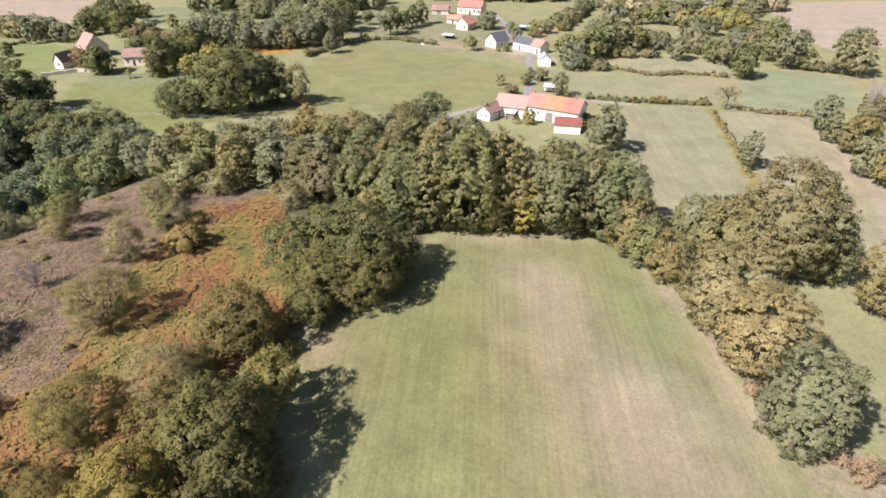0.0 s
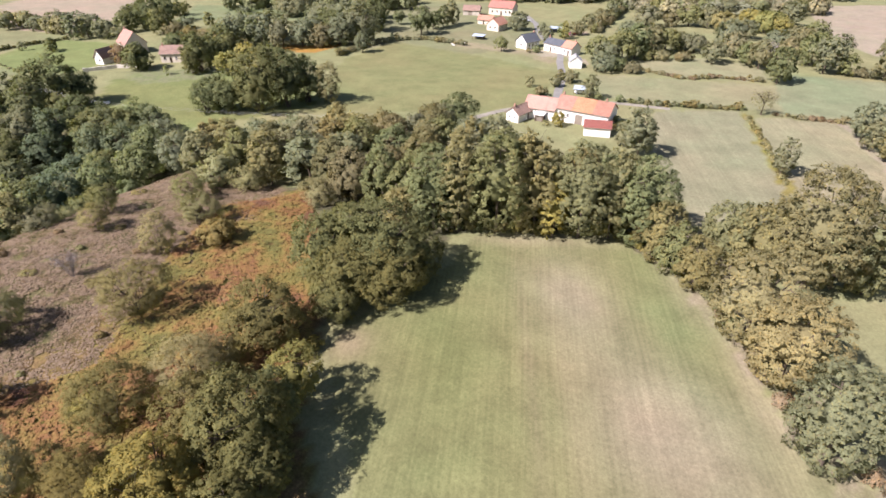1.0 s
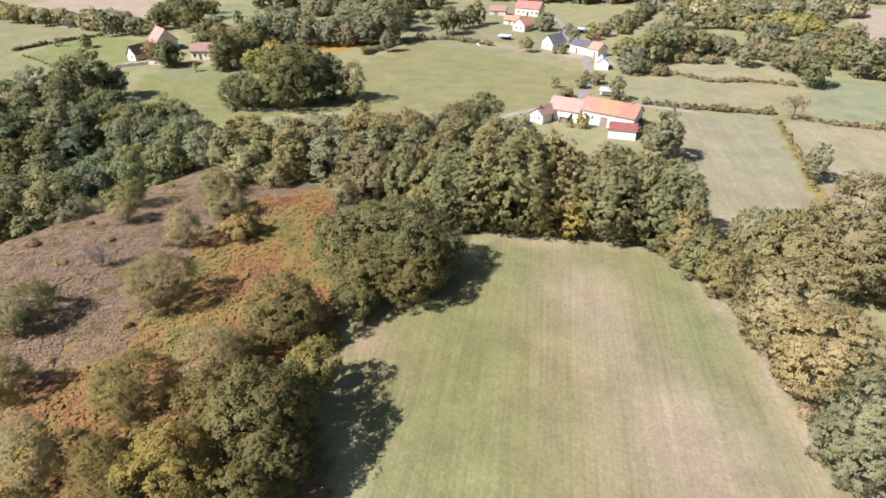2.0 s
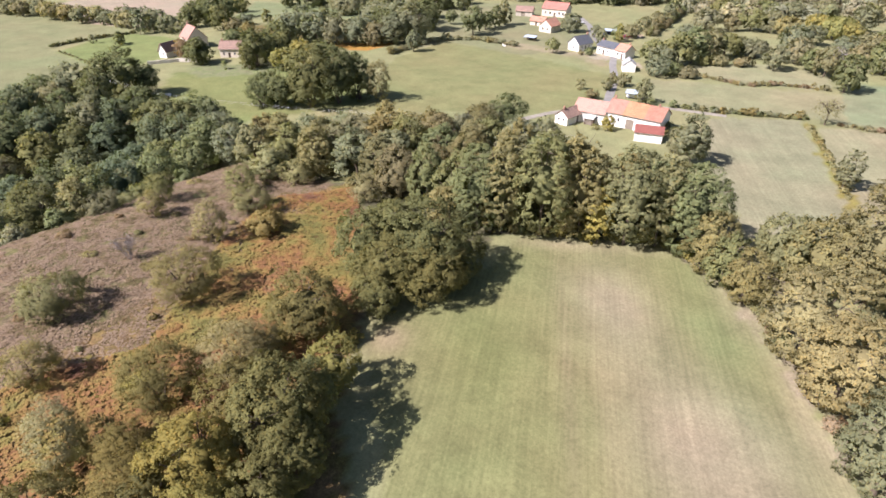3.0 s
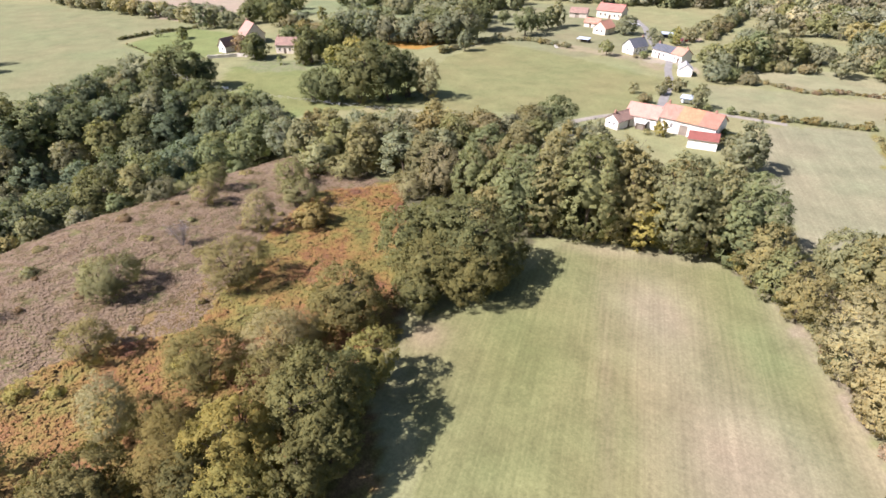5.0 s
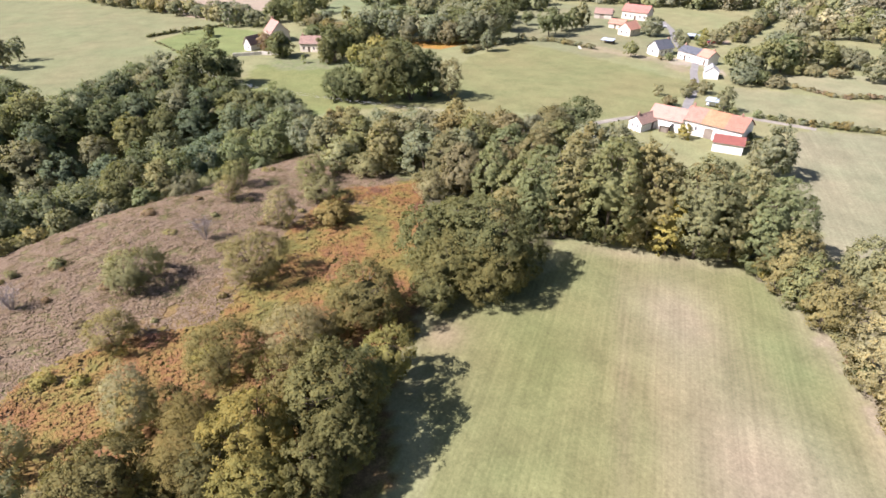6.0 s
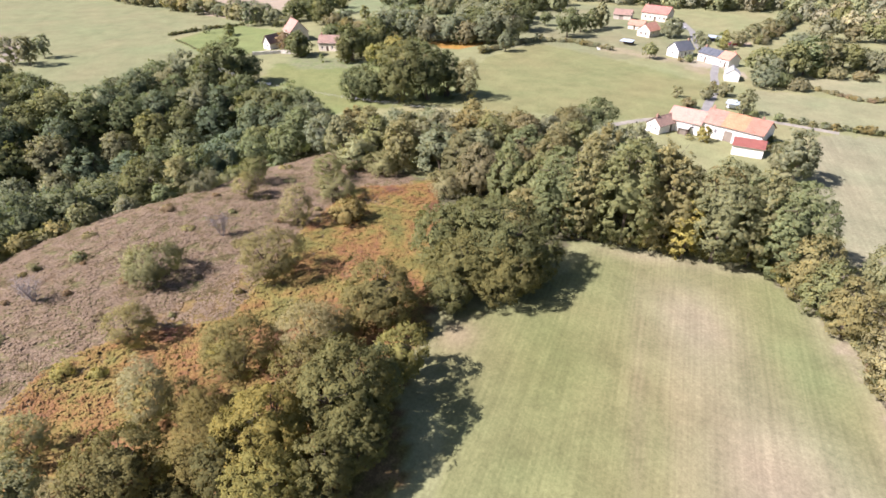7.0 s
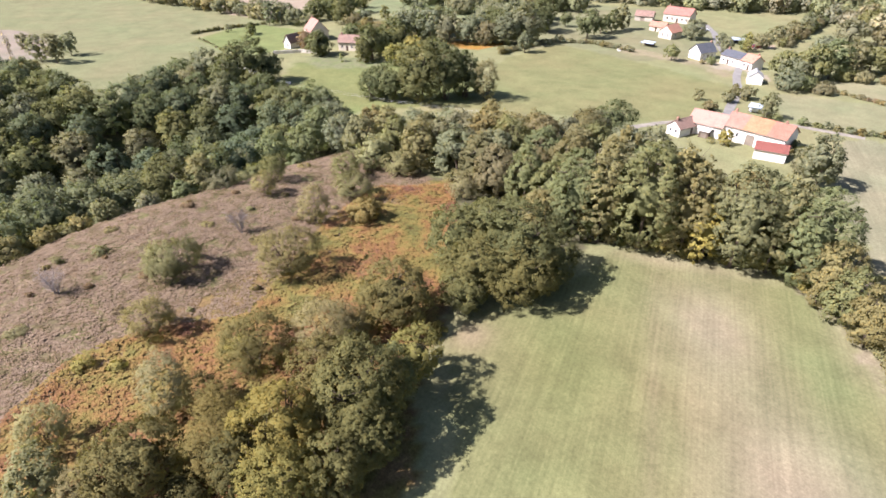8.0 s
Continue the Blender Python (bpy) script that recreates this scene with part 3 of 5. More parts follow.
def trunk_mesh(shape, seed, small=False):
    """trunk and limbs for a tree of height 1 and crown radius 1"""
    rng = random.Random(seed)
    bm = bmesh.new()
    foot = SHAPES[shape][0]
    if small and shape not in ("dead", "sparse"):
        tube(bm, (0, 0, -0.03), (0.02, 0, foot + 0.3), 0.06, 0.04, 5)
        for i in range(3):
            a = i * 2.1 + rng.uniform(-0.4, 0.4)
            tube(bm, (0.02, 0, foot + 0.28), (math.cos(a) * 0.4, math.sin(a) * 0.4, 0.75), 0.03, 0.01, 3)
        mesh = bpy.data.meshes.new(shape + "_trunk")
        bm.to_mesh(mesh)
        bm.free()
        mesh.materials.append(BARK)
        return mesh
    if shape in ("round", "broad", "tall", "sparse"):
        lean = (rng.uniform(-0.05, 0.05), rng.uniform(-0.05, 0.05))
        fork = (lean[0], lean[1], foot + 0.22)
        tube(bm, (0, 0, -0.03), (lean[0] * 0.4, lean[1] * 0.4, 0.06), 0.075, 0.052, 8)
        tube(bm, (lean[0] * 0.4, lean[1] * 0.4, 0.055), fork, 0.052, 0.04, 8)
        starts, girth = [fork], 0.034
    else:
        starts = [(rng.uniform(-0.12, 0.12), rng.uniform(-0.12, 0.12), -0.03) for _ in range(4)]
        girth = 0.014 if shape == "feather" else 0.024
    fan = 8 if shape in ("sparse", "dead", "feather") else 5
    for s in starts:
        for i in range(fan if len(starts) == 1 else 2):
            a = rng.uniform(0, math.tau)
            reach = rng.uniform(0.25, 0.55)
            m = (s[0] + math.cos(a) * reach * 0.5, s[1] + math.sin(a) * reach * 0.5, s[2] + (0.75 - s[2]) * 0.55)
            e = (s[0] + math.cos(a) * reach * 1.2, s[1] + math.sin(a) * reach * 1.2, rng.uniform(0.72, 0.92))
            tube(bm, s, m, girth, girth * 0.6, 5)
            tube(bm, m, e, girth * 0.6, girth * 0.2, 5)
            twigs = {"dead": 26, "sparse": 6, "feather": 5}.get(shape, 2)
            for j in range(twigs):
                f = rng.uniform(0.1, 1)
                p = Vector(m).lerp(Vector(e), f) if rng.random() < 0.7 else Vector(s).lerp(Vector(m), max(0.5, f))
                b = rng.uniform(0, math.tau)
                long = rng.uniform(0.2, 0.45)
                q = p + Vector((math.cos(b) * long, math.sin(b) * long, rng.uniform(-0.02, 0.2)))
                tube(bm, p, q, girth * 0.22, girth * 0.05, 3)
                if shape == "dead":
                    for _ in range(3):
                        g = p.lerp(q, rng.uniform(0.4, 1))
                        tube(bm, g, g + Vector((rng.uniform(-0.2, 0.2), rng.uniform(-0.2, 0.2), rng.uniform(0, 0.15))), girth * 0.12, girth * 0.04, 3)
    mesh = bpy.data.meshes.new(shape + "_trunk")
    bm.to_mesh(mesh)
    bm.free()
    mesh.materials.append(ASHWOOD if shape in ("dead",) else BARK)
    return mesh


MESHES = {}
PLANTED = []
TREE_RNG = random.Random(5)
KINDS = {"round": "oak_tree", "broad": "oak_tree", "tall": "oak_tree", "bush": "hedge_bush", "shrub": "shrub", "feather": "birch_tree", "sparse": "ash_tree", "dead": "bare_tree"}
WORDS = {
    "round": "{} full-crowned oak tree standing in grass", "broad": "{} broad spreading oak tree with dense leaves", "tall": "{} upright oak tree with dense leaves",
    "bush": "{} bushy tree with leaves down to the ground", "shrub": "{} low shrub on rough ground", "feather": "{} thin-leaved young birch on rough ground",
    "sparse": "{} half-bare ash tree with thin leaves", "dead": "{} leafless tree with pale bleached twigs",
}


def plant(shape, x, y, h, r, tint, group="", variant=None):
    """a tree of that height and crown radius at that place"""
    seen = r / math.sqrt(x * x + y * y + EYE_HEIGHT**2) * (1.25 if h > 2.2 * r else 1.0)
    detail = max(0, sum(seen < limit for limit in (0.066, 0.046, 0.026, 0.0155, 0.0075)) - (shape == "feather"))
    v = TREE_RNG.randrange(3) if variant is None else variant
    near = min(range(len(ASPECTS)), key=lambda i: abs(math.log(ASPECTS[i] * r / h)))
    key = (shape, detail, near, v)
    if key not in MESHES:
        seed = 1000 * list(SHAPES).index(shape) + 100 * detail + 10 * near + v
        MESHES[key] = (trunk_mesh(shape, seed, detail > 2), crown_mesh(shape, detail, seed, ASPECTS[near]) if shape != "dead" else None)
    trunk, crown = MESHES[key]
    colour, word = TINTS[tint]
    name = KINDS[shape]
    label = WORDS[shape].format(word)
    turn = TREE_RNG.uniform(0, math.tau)
    root = thing(name, Matrix.LocRotScale((x, y, ground(x, y)), Euler((0, 0, turn)), (r, r, h)), label, "bush" if shape in ("bush", "shrub") else "tree", group)
    stem = new("trunk", trunk)
    stem.parent = root
    if crown:
        leaves = new("crown", crown)
        leaves.parent = root
        shift = TREE_RNG.uniform(-0.08, 0.08)
        leaves.color = (colour[0] * (1 + shift), colour[1], colour[2] * (1 - shift), 1)
    PLANTED.append((x, y, r))
    return root


# hedge east of the meadow
plant("round", 41.2, 43.3, 14.3, 5.4, "grey", "hedge along the meadow")
plant("broad", 42.5, 56.4, 13.2, 6.4, "yellow", "hedge along the meadow")
plant("broad", 41.4, 65.2, 14.1, 6.9, "yellow", "hedge along the meadow")
plant("bush", 37.7, 77.9, 9.5, 4.1, "olive", "hedge along the meadow")
plant("bush", 34.1, 87.0, 11.3, 4.6, "olive", "hedge along the meadow")
plant("bush", 35.8, 82.3, 9.4, 3.7, "green", "hedge along the meadow")
plant("round", 56.4, 78.8, 20.6, 8.0, "brown", "hedge along the meadow")
plant("broad", 51.4, 83.3, 12.6, 7.3, "olive", "hedge along the meadow")
plant("bush", 64.5, 77.8, 11.7, 4.6, "olive", "hedge along the meadow")
plant("broad", 46.1, 86.6, 11.1, 6.0, "olive", "hedge along the meadow")
plant("broad", 60.9, 78.9, 16.8, 5.8, "olive", "hedge along the meadow")
plant("round", 32.1, 92.1, 16.7, 6.2, "green", "hedge along the meadow")
plant("broad", 67.1, 68.4, 13.1, 4.3, "olive", "hedge along the meadow")
plant("shrub", 46.4, 38.6, 4.3, 1.7, "rust")
plant("shrub", 45.4, 41.0, 2.4, 1.3, "rust")
plant("shrub", 40.9, 52.2, 1.4, 1.6, "rust")
# hedge north of the meadow
plant("round", -6.9, 95.8, 16.7, 5.9, "green", "hedge along the meadow")
plant("tall", -2.0, 94.7, 19.8, 4.8, "olive", "hedge along the meadow")
plant("round", 5.4, 94.7, 20.0, 6.6, "green", "hedge along the meadow")
plant("tall", 12.8, 94.8, 18.6, 4.7, "olive", "hedge along the meadow")
plant("round", 16.1, 93.2, 11.5, 3.2, "gold", "hedge along the meadow")
plant("round", 21.1, 93.5, 19.0, 6.2, "olive", "hedge along the meadow")
plant("tall", 26.9, 93.7, 17.7, 4.6, "olive", "hedge along the meadow")
plant("tall", 10.2, 95.6, 20.0, 4.8, "olive", "hedge along the meadow")
plant("tall", -13.6, 95.5, 8.7, 4.3, "olive", "hedge along the meadow")
# great oaks west of the meadow
plant("round", -14.8, 78.4, 13.5, 8.8, "oak", "oaks beside the meadow")
plant("round", -23.7, 77.4, 12.0, 6.1, "oak", "oaks beside the meadow")
plant("round", -8.7, 79.1, 9.0, 5.0, "oak", "oaks beside the meadow")
plant("round", -19.2, 79.9, 12.5, 7.0, "oak", "oaks beside the meadow")
plant("round", -19.3, 72.1, 10.5, 6.5, "oak", "oaks beside the meadow")
plant("round", -12.5, 72.6, 10.0, 6.6, "oak", "oaks beside the meadow")
plant("round", -19.8, 67.2, 6.4, 4.3, "oak", "oaks beside the meadow")
plant("round", -28.7, 60.3, 10.0, 6.3, "warm")
plant("round", -21.8, 50.2, 8.4, 4.0, "straw")
plant("bush", -22.0, 59.8, 1.8, 1.6, "straw")
plant("round", -25.0, 38.6, 13.6, 6.3, "oak", "oaks beside the meadow", 1)
plant("round", -22.8, 44.0, 10.2, 3.9, "oak", "oaks beside the meadow")
plant("round", -21.6, 35.8, 9.6, 4.1, "oak", "oaks beside the meadow")
plant("round", -22.6, 31.2, 9.2, 3.9, "oak", "oaks beside the meadow")
plant("round", -29.6, 40.6, 11.4, 4.6, "warm", "oaks beside the meadow")
plant("round", -30.0, 32.6, 12.0, 5.6, "straw", "oaks beside the meadow")
plant("round", -27.6, 27.6, 9.6, 4.6, "straw", "oaks beside the meadow")
plant("feather", -36.4, 29.4, 9.0, 4.2, "warm")
plant("feather", -35.7, 50.9, 8.5, 5.8, "pale")
plant("feather", -42.7, 44.7, 9.5, 5.9, "warm")
plant("feather", -44.6, 36.4, 6.3, 2.8, "warm")
plant("feather", -33.1, 53.9, 7.0, 3.6, "brown")
# young trees and scrub on the bracken
plant("feather", -57.9, 25.5, 6.8, 3.4, "lime2")
plant("round", -44.7, 25.1, 7.4, 5.5, "warm")
plant("feather", -48.3, 34.3, 9.5, 3.6, "pale")
plant("feather", -38.5, 33.1, 9.6, 3.7, "warm")
plant("round", -33.3, 27.9, 8.8, 2.9, "deep")
plant("bush", -52.7, 20.5, 7.0, 3.3, "olive")
plant("shrub", -64.8, 36.5, 1.7, 1.6, "lime")
plant("feather", -48.2, 21.2, 5.5, 2.7, "pale")
plant("shrub", -47.0, 46.8, 1.9, 2.3, "lime")
plant("bush", -38.6, 25.7, 2.6, 3.0, "deep")
# bushes on the heath
plant("feather", -68.5, 58.4, 5.5, 5.7, "olive")
plant("feather", -61.0, 45.2, 6.5, 4.1, "olive")
plant("feather", -51.1, 66.1, 9.0, 6.2, "olive2")
plant("dead", -81.6, 46.8, 4.5, 3.4, "ash")
plant("dead", -66.1, 73.3, 4.5, 3.0, "ash")
plant("feather", -60.0, 104.1, 6.0, 4.1, "green")
plant("feather", -53.7, 95.8, 5.5, 5.1, "olive")
plant("feather", -56.0, 83.1, 8.0, 3.8, "pale")
plant("feather", -73.7, 96.0, 6.5, 3.6, "green")
plant("feather", -83.6, 90.8, 6.0, 4.6, "pale2")
plant("tall", -88.0, 89.1, 10.9, 3.9, "olive")
plant("feather", -49.3, 111.4, 5.5, 5.0, "lime2")
plant("bush", -56.2, 112.6, 8.0, 4.7, "lime2")
plant("bush", -97.5, 71.5, 6.6, 3.3, "olive")
plant("shrub", -99.6, 67.0, 4.9, 2.7, "lime2")
plant("bush", -102.2, 54.0, 6.0, 3.5, "olive")
plant("bush", -47.3, 87.8, 4.5, 3.9, "gold2")
plant("feather", -31.5, 104.9, 6.0, 4.9, "pale")
plant("feather", -70.9, 88.6, 5.5, 3.1, "olive")
plant("shrub", -84.1, 58.0, 1.2, 1.5, "olive")
plant("bush", -93.6, 78.5, 5.3, 2.8, "pale2")
plant("bush", -100.8, 60.5, 4.8, 2.5, "olive")
plant("shrub", -89.5, 53.9, 1.2, 1.2, "olive2")
plant("shrub", -60.6, 37.9, 1.1, 1.3, "lime")
# clump in the pasture
plant("bush", -81.1, 164.5, 10.9, 5.7, "dark", "clump in the pasture")
plant("bush", -74.5, 165.4, 12.0, 6.2, "dark", "clump in the pasture")
plant("bush", -65.4, 166.2, 18.7, 8.6, "dark", "clump in the pasture")
plant("bush", -58.4, 171.1, 18.3, 7.7, "dark", "clump in the pasture")
plant("bush", -52.9, 175.4, 14.8, 6.3, "dark", "clump in the pasture")
plant("feather", -45.6, 174.4, 13.6, 4.7, "brown", "clump in the pasture")
plant("bush", -90.2, 206.8, 8.3, 5.2, "lime", "clump in the pasture")
plant("tall", -84.1, 209.7, 11.1, 4.8, "lime", "clump in the pasture")
plant("bush", -69.9, 195.8, 12.8, 8.2, "olive", "clump in the pasture")
# trees by the western houses
plant("bush", -103.2, 210.4, 14.1, 5.7, "dark", "trees round the western houses")
plant("bush", -102.4, 224.9, 8.9, 5.5, "dark", "trees round the western houses")
plant("bush", -139.7, 219.9, 7.5, 3.8, "rust2", "trees round the western houses")
plant("bush", -128.6, 211.3, 10.3, 5.1, "dark", "trees round the western houses")
plant("bush", -127.0, 214.0, 7.0, 4.2, "dark", "trees round the western houses")
plant("bush", -126.4, 210.3, 8.1, 4.2, "dark", "trees round the western houses")
plant("bush", -104.2, 219.2, 11.0, 5.8, "dark", "trees round the western houses")
plant("bush", -105.0, 206.6, 9.4, 3.6, "dark", "trees round the western houses")
plant("shrub", -114.3, 205.2, 3.4, 1.4, "green", "trees round the western houses")
plant("bush", -180.7, 238.0, 4.8, 2.2, "dark", "trees round the western houses")
plant("bush", -213.8, 292.7, 8.4, 5.0, "sage", "trees round the western houses")
plant("tall", -186.8, 262.9, 12.1, 3.0, "sage", "trees round the western houses")
plant("bush", -183.7, 269.6, 9.9, 4.7, "sage", "trees round the western houses")
plant("bush", -174.7, 267.1, 8.3, 4.2, "sage", "trees round the western houses")
plant("bush", -163.5, 262.4, 6.1, 4.0, "sage", "trees round the western houses")
plant("bush", -174.2, 295.8, 10.6, 7.1, "dark", "trees round the western houses")
plant("bush", -163.3, 289.9, 15.7, 7.1, "dark", "trees round the western houses")
plant("bush", -163.1, 308.9, 13.9, 7.6, "dark", "trees round the western houses")
plant("bush", -170.6, 281.4, 10.2, 5.7, "dark", "trees round the western houses")
plant("tall", -134.3, 294.0, 7.9, 2.8, "green", "trees round the western houses")
plant("bush", -124.9, 237.6, 8.4, 5.5, "dark", "trees round the western houses")
plant("bush", -173.0, 267.2, 8.2, 5.5, "sage", "trees round the western houses")
plant("bush", -186.3, 277.9, 9.1, 5.4, "sage", "trees round the western houses")
plant("bush", -150.7, 277.0, 11.7, 6.2, "dark", "trees round the western houses")
plant("bush", -190.9, 275.1, 10.6, 5.3, "sage", "trees round the western houses")
plant("bush", -101.0, 235.7, 8.8, 5.3, "dark", "trees round the western houses")
plant("bush", -141.4, 226.0, 4.5, 3.2, "rust2", "trees round the western houses")
plant("bush", -143.4, 273.8, 5.7, 4.4, "dun", "trees round the western houses")
plant("bush", -131.6, 263.8, 5.6, 4.1, "olive2", "trees round the western houses")
plant("bush", -120.7, 252.5, 5.8, 4.4, "dun", "trees round the western houses")
plant("bush", -113.3, 250.0, 6.4, 3.7, "gold2", "trees round the western houses")
plant("bush", -145.0, 290.0, 5.5, 4.4, "sage", "trees round the western houses")
plant("bush", -120.9, 280.6, 6.9, 4.9, "sage", "trees round the western houses")
plant("bush", -178.2, 311.5, 10.6, 6.3, "dark", "trees round the western houses")
plant("bush", -166.5, 329.6, 6.7, 5.5, "green", "trees round the western houses")
# tree line behind the western houses
plant("bush", -105.6, 239.7, 11.7, 6.9, "dark", "tree line")
plant("bush", -105.6, 252.6, 12.8, 6.7, "sage", "tree line")
plant("bush", -103.7, 263.0, 14.8, 6.0, "sage", "tree line")
plant("bush", -93.2, 252.3, 14.7, 7.1, "sage", "tree line")
plant("bush", -83.5, 251.4, 12.2, 6.8, "dun", "tree line")
plant("bush", -75.8, 254.2, 11.3, 6.4, "sage", "tree line")
plant("bush", -67.8, 255.6, 9.1, 6.5, "dun", "tree line")
plant("bush", -59.5, 259.1, 13.9, 8.2, "sage", "tree line")
plant("bush", -52.7, 263.5, 16.6, 9.6, "sage", "tree line")
plant("bush", -51.0, 292.5, 15.7, 8.9, "dark", "tree line")
plant("bush", -63.0, 296.0, 12.4, 9.8, "sage", "tree line")
plant("bush", -77.7, 310.6, 9.4, 11.1, "sage", "tree line")
plant("bush", -101.0, 331.2, 10.7, 11.5, "sage", "tree line")
plant("bush", -92.9, 266.4, 13.3, 6.8, "dark", "tree line")
plant("bush", -75.2, 266.1, 10.7, 7.0, "sage", "tree line")
plant("bush", -66.4, 273.3, 13.3, 8.2, "dark", "tree line")
plant("bush", -103.6, 271.3, 12.0, 6.3, "green", "tree line")
plant("bush", -52.3, 329.0, 12.2, 7.9, "dark", "tree line")
plant("bush", -58.4, 310.9, 13.9, 9.4, "sage", "tree line")
# trees of the hamlet
plant("round", -39.7, 311.5, 7.1, 3.2, "dark", "trees of the hamlet")
plant("round", -25.7, 287.2, 12.6, 6.5, "dark", "trees of the hamlet")
plant("round", -20.6, 300.4, 8.6, 4.3, "dark", "trees of the hamlet")
plant("tall", -15.8, 307.3, 10.9, 4.1, "dark", "trees of the hamlet")
plant("tall", -11.3, 314.6, 12.6, 3.9, "grey", "trees of the hamlet")
plant("round", 12.3, 253.6, 6.5, 3.0, "green", "trees of the hamlet")
plant("tall", 42.8, 285.7, 6.7, 2.4, "green", "trees of the hamlet")
plant("bush", 34.8, 275.3, 6.7, 2.9, "sage", "trees of the hamlet")
plant("round", 21.9, 302.6, 8.6, 5.8, "sage", "trees of the hamlet")
plant("round", 59.3, 309.8, 6.7, 4.3, "sage", "trees of the hamlet")
plant("round", 67.1, 319.9, 7.8, 4.4, "sage", "trees of the hamlet")
plant("round", 76.4, 335.8, 8.8, 4.6, "sage", "trees of the hamlet")
plant("bush", 50.6, 291.3, 6.4, 4.1, "sage", "trees of the hamlet")
plant("tall", -47.5, 245.6, 8.8, 3.5, "sage", "trees of the hamlet")
plant("bush", 22.9, 186.4, 2.9, 2.4, "dun", "trees of the hamlet")
plant("round", 38.6, 183.6, 7.8, 3.1, "grey", "trees of the hamlet")
plant("shrub", 41.1, 182.3, 2.6, 1.6, "green", "trees of the hamlet")
plant("bush", 29.0, 197.4, 3.6, 2.4, "sage", "trees of the hamlet")
plant("bush", 34.9, 203.6, 4.0, 3.0, "sage", "trees of the hamlet")
plant("shrub", 20.1, 197.2, 3.7, 1.8, "sage", "trees of the hamlet")
plant("tall", 43.6, 281.0, 8.2, 2.3, "lime", "trees of the hamlet")
plant("bush", 27.4, 252.0, 3.2, 2.0, "green", "trees of the hamlet")
plant("shrub", 24.2, 252.6, 1.6, 1.4, "dun", "trees of the hamlet")
plant("bush", 33.6, 291.5, 5.6, 3.0, "sage", "trees of the hamlet")
plant("bush", 24.9, 155.9, 4.4, 2.0, "lime", "trees of the farm garden")
plant("shrub", 21.6, 156.6, 1.4, 1.3, "lime2", "trees of the farm garden")
plant("bush", 41.6, 157.4, 3.0, 1.5, "dark", "trees of the farm garden")
plant("shrub", 40.4, 153.2, 1.8, 1.2, "brown2", "trees of the farm garden")
# trees between the eastern fields
plant("round", 106.6, 150.4, 10.3, 4.0, "sage", "field trees")
plant("bush", 103.7, 141.9, 8.1, 2.8, "sage", "field trees")
plant("bush", 103.3, 134.7, 8.7, 2.9, "olive2", "field trees")
plant("bush", 117.1, 148.2, 5.4, 4.3, "olive2", "field trees")
plant("round", 98.5, 120.7, 10.0, 3.3, "sage", "field trees")
plant("round", 98.8, 114.7, 8.7, 3.0, "gold2", "field trees")
plant("dead", 126.5, 162.3, 11.8, 3.7, "ash", "field trees")
plant("bush", 127.1, 160.3, 5.4, 3.9, "dun", "field trees")
plant("sparse", 87.9, 169.7, 8.1, 4.2, "brown", "field trees")
plant("round", 73.2, 124.6, 9.2, 2.9, "sage", "field trees")
plant("round", 108.4, 205.3, 12.5, 5.9, "dark", "field trees")
plant("dead", 114.7, 227.0, 10.3, 3.9, "ash", "field trees")
plant("round", 42.1, 134.0, 12.7, 4.6, "sage", "field trees")
plant("bush", 41.4, 141.9, 7.1, 3.6, "sage", "field trees")
plant("round", -3.8, 152.7, 9.8, 5.5, "dark", "field trees")
plant("round", -9.7, 148.9, 7.7, 5.4, "sage", "field trees")
# copse on the eastern slope
plant("round", 54.4, 235.4, 8.0, 6.0, "sage", "copse on the eastern slope")
plant("round", 60.5, 236.9, 11.7, 6.5, "green", "copse on the eastern slope")
plant("round", 67.1, 242.0, 13.8, 6.6, "green", "copse on the eastern slope")
plant("round", 75.0, 248.4, 12.2, 5.9, "sage", "copse on the eastern slope")
plant("round", 82.4, 253.2, 10.1, 6.0, "green", "copse on the eastern slope")
plant("bush", 90.6, 258.2, 7.4, 5.5, "sage", "copse on the eastern slope")
plant("bush", 95.0, 253.4, 7.3, 5.4, "dun", "copse on the eastern slope")
plant("bush", 49.5, 219.5, 7.4, 5.0, "sage", "copse on the eastern slope")
plant("bush", 51.5, 239.8, 9.4, 5.4, "green", "copse on the eastern slope")
plant("bush", 55.4, 222.0, 4.7, 4.1, "green", "copse on the eastern slope")
plant("bush", 60.5, 219.0, 3.6, 4.2, "dun", "copse on the eastern slope")
plant("bush", 72.2, 240.3, 3.7, 4.3, "green", "copse on the eastern slope")
plant("bush", 77.3, 239.9, 3.8, 4.0, "sage", "copse on the eastern slope")
plant("bush", 86.0, 238.9, 3.1, 3.7, "dun", "copse on the eastern slope")
plant("round", 95.8, 234.2, 8.8, 5.4, "sage", "copse on the eastern slope")
plant("round", 107.5, 245.3, 9.6, 5.6, "pale2", "copse on the eastern slope")
plant("round", 110.6, 259.8, 11.6, 6.4, "sage", "copse on the eastern slope")
plant("round", 108.6, 231.9, 8.2, 5.3, "green", "copse on the eastern slope")
plant("round", 110.4, 225.7, 9.9, 5.1, "sage", "copse on the eastern slope")
plant("round", 125.3, 279.4, 9.0, 6.2, "sage", "copse on the eastern slope")
plant("round", 89.1, 311.0, 10.5, 7.3, "pale2", "copse on the eastern slope")
plant("bush", 73.1, 284.4, 7.5, 5.9, "sage", "copse on the eastern slope")
plant("round", 111.3, 312.3, 10.2, 7.1, "green", "copse on the eastern slope")
plant("bush", 119.4, 308.4, 9.9, 6.1, "sage", "copse on the eastern slope")
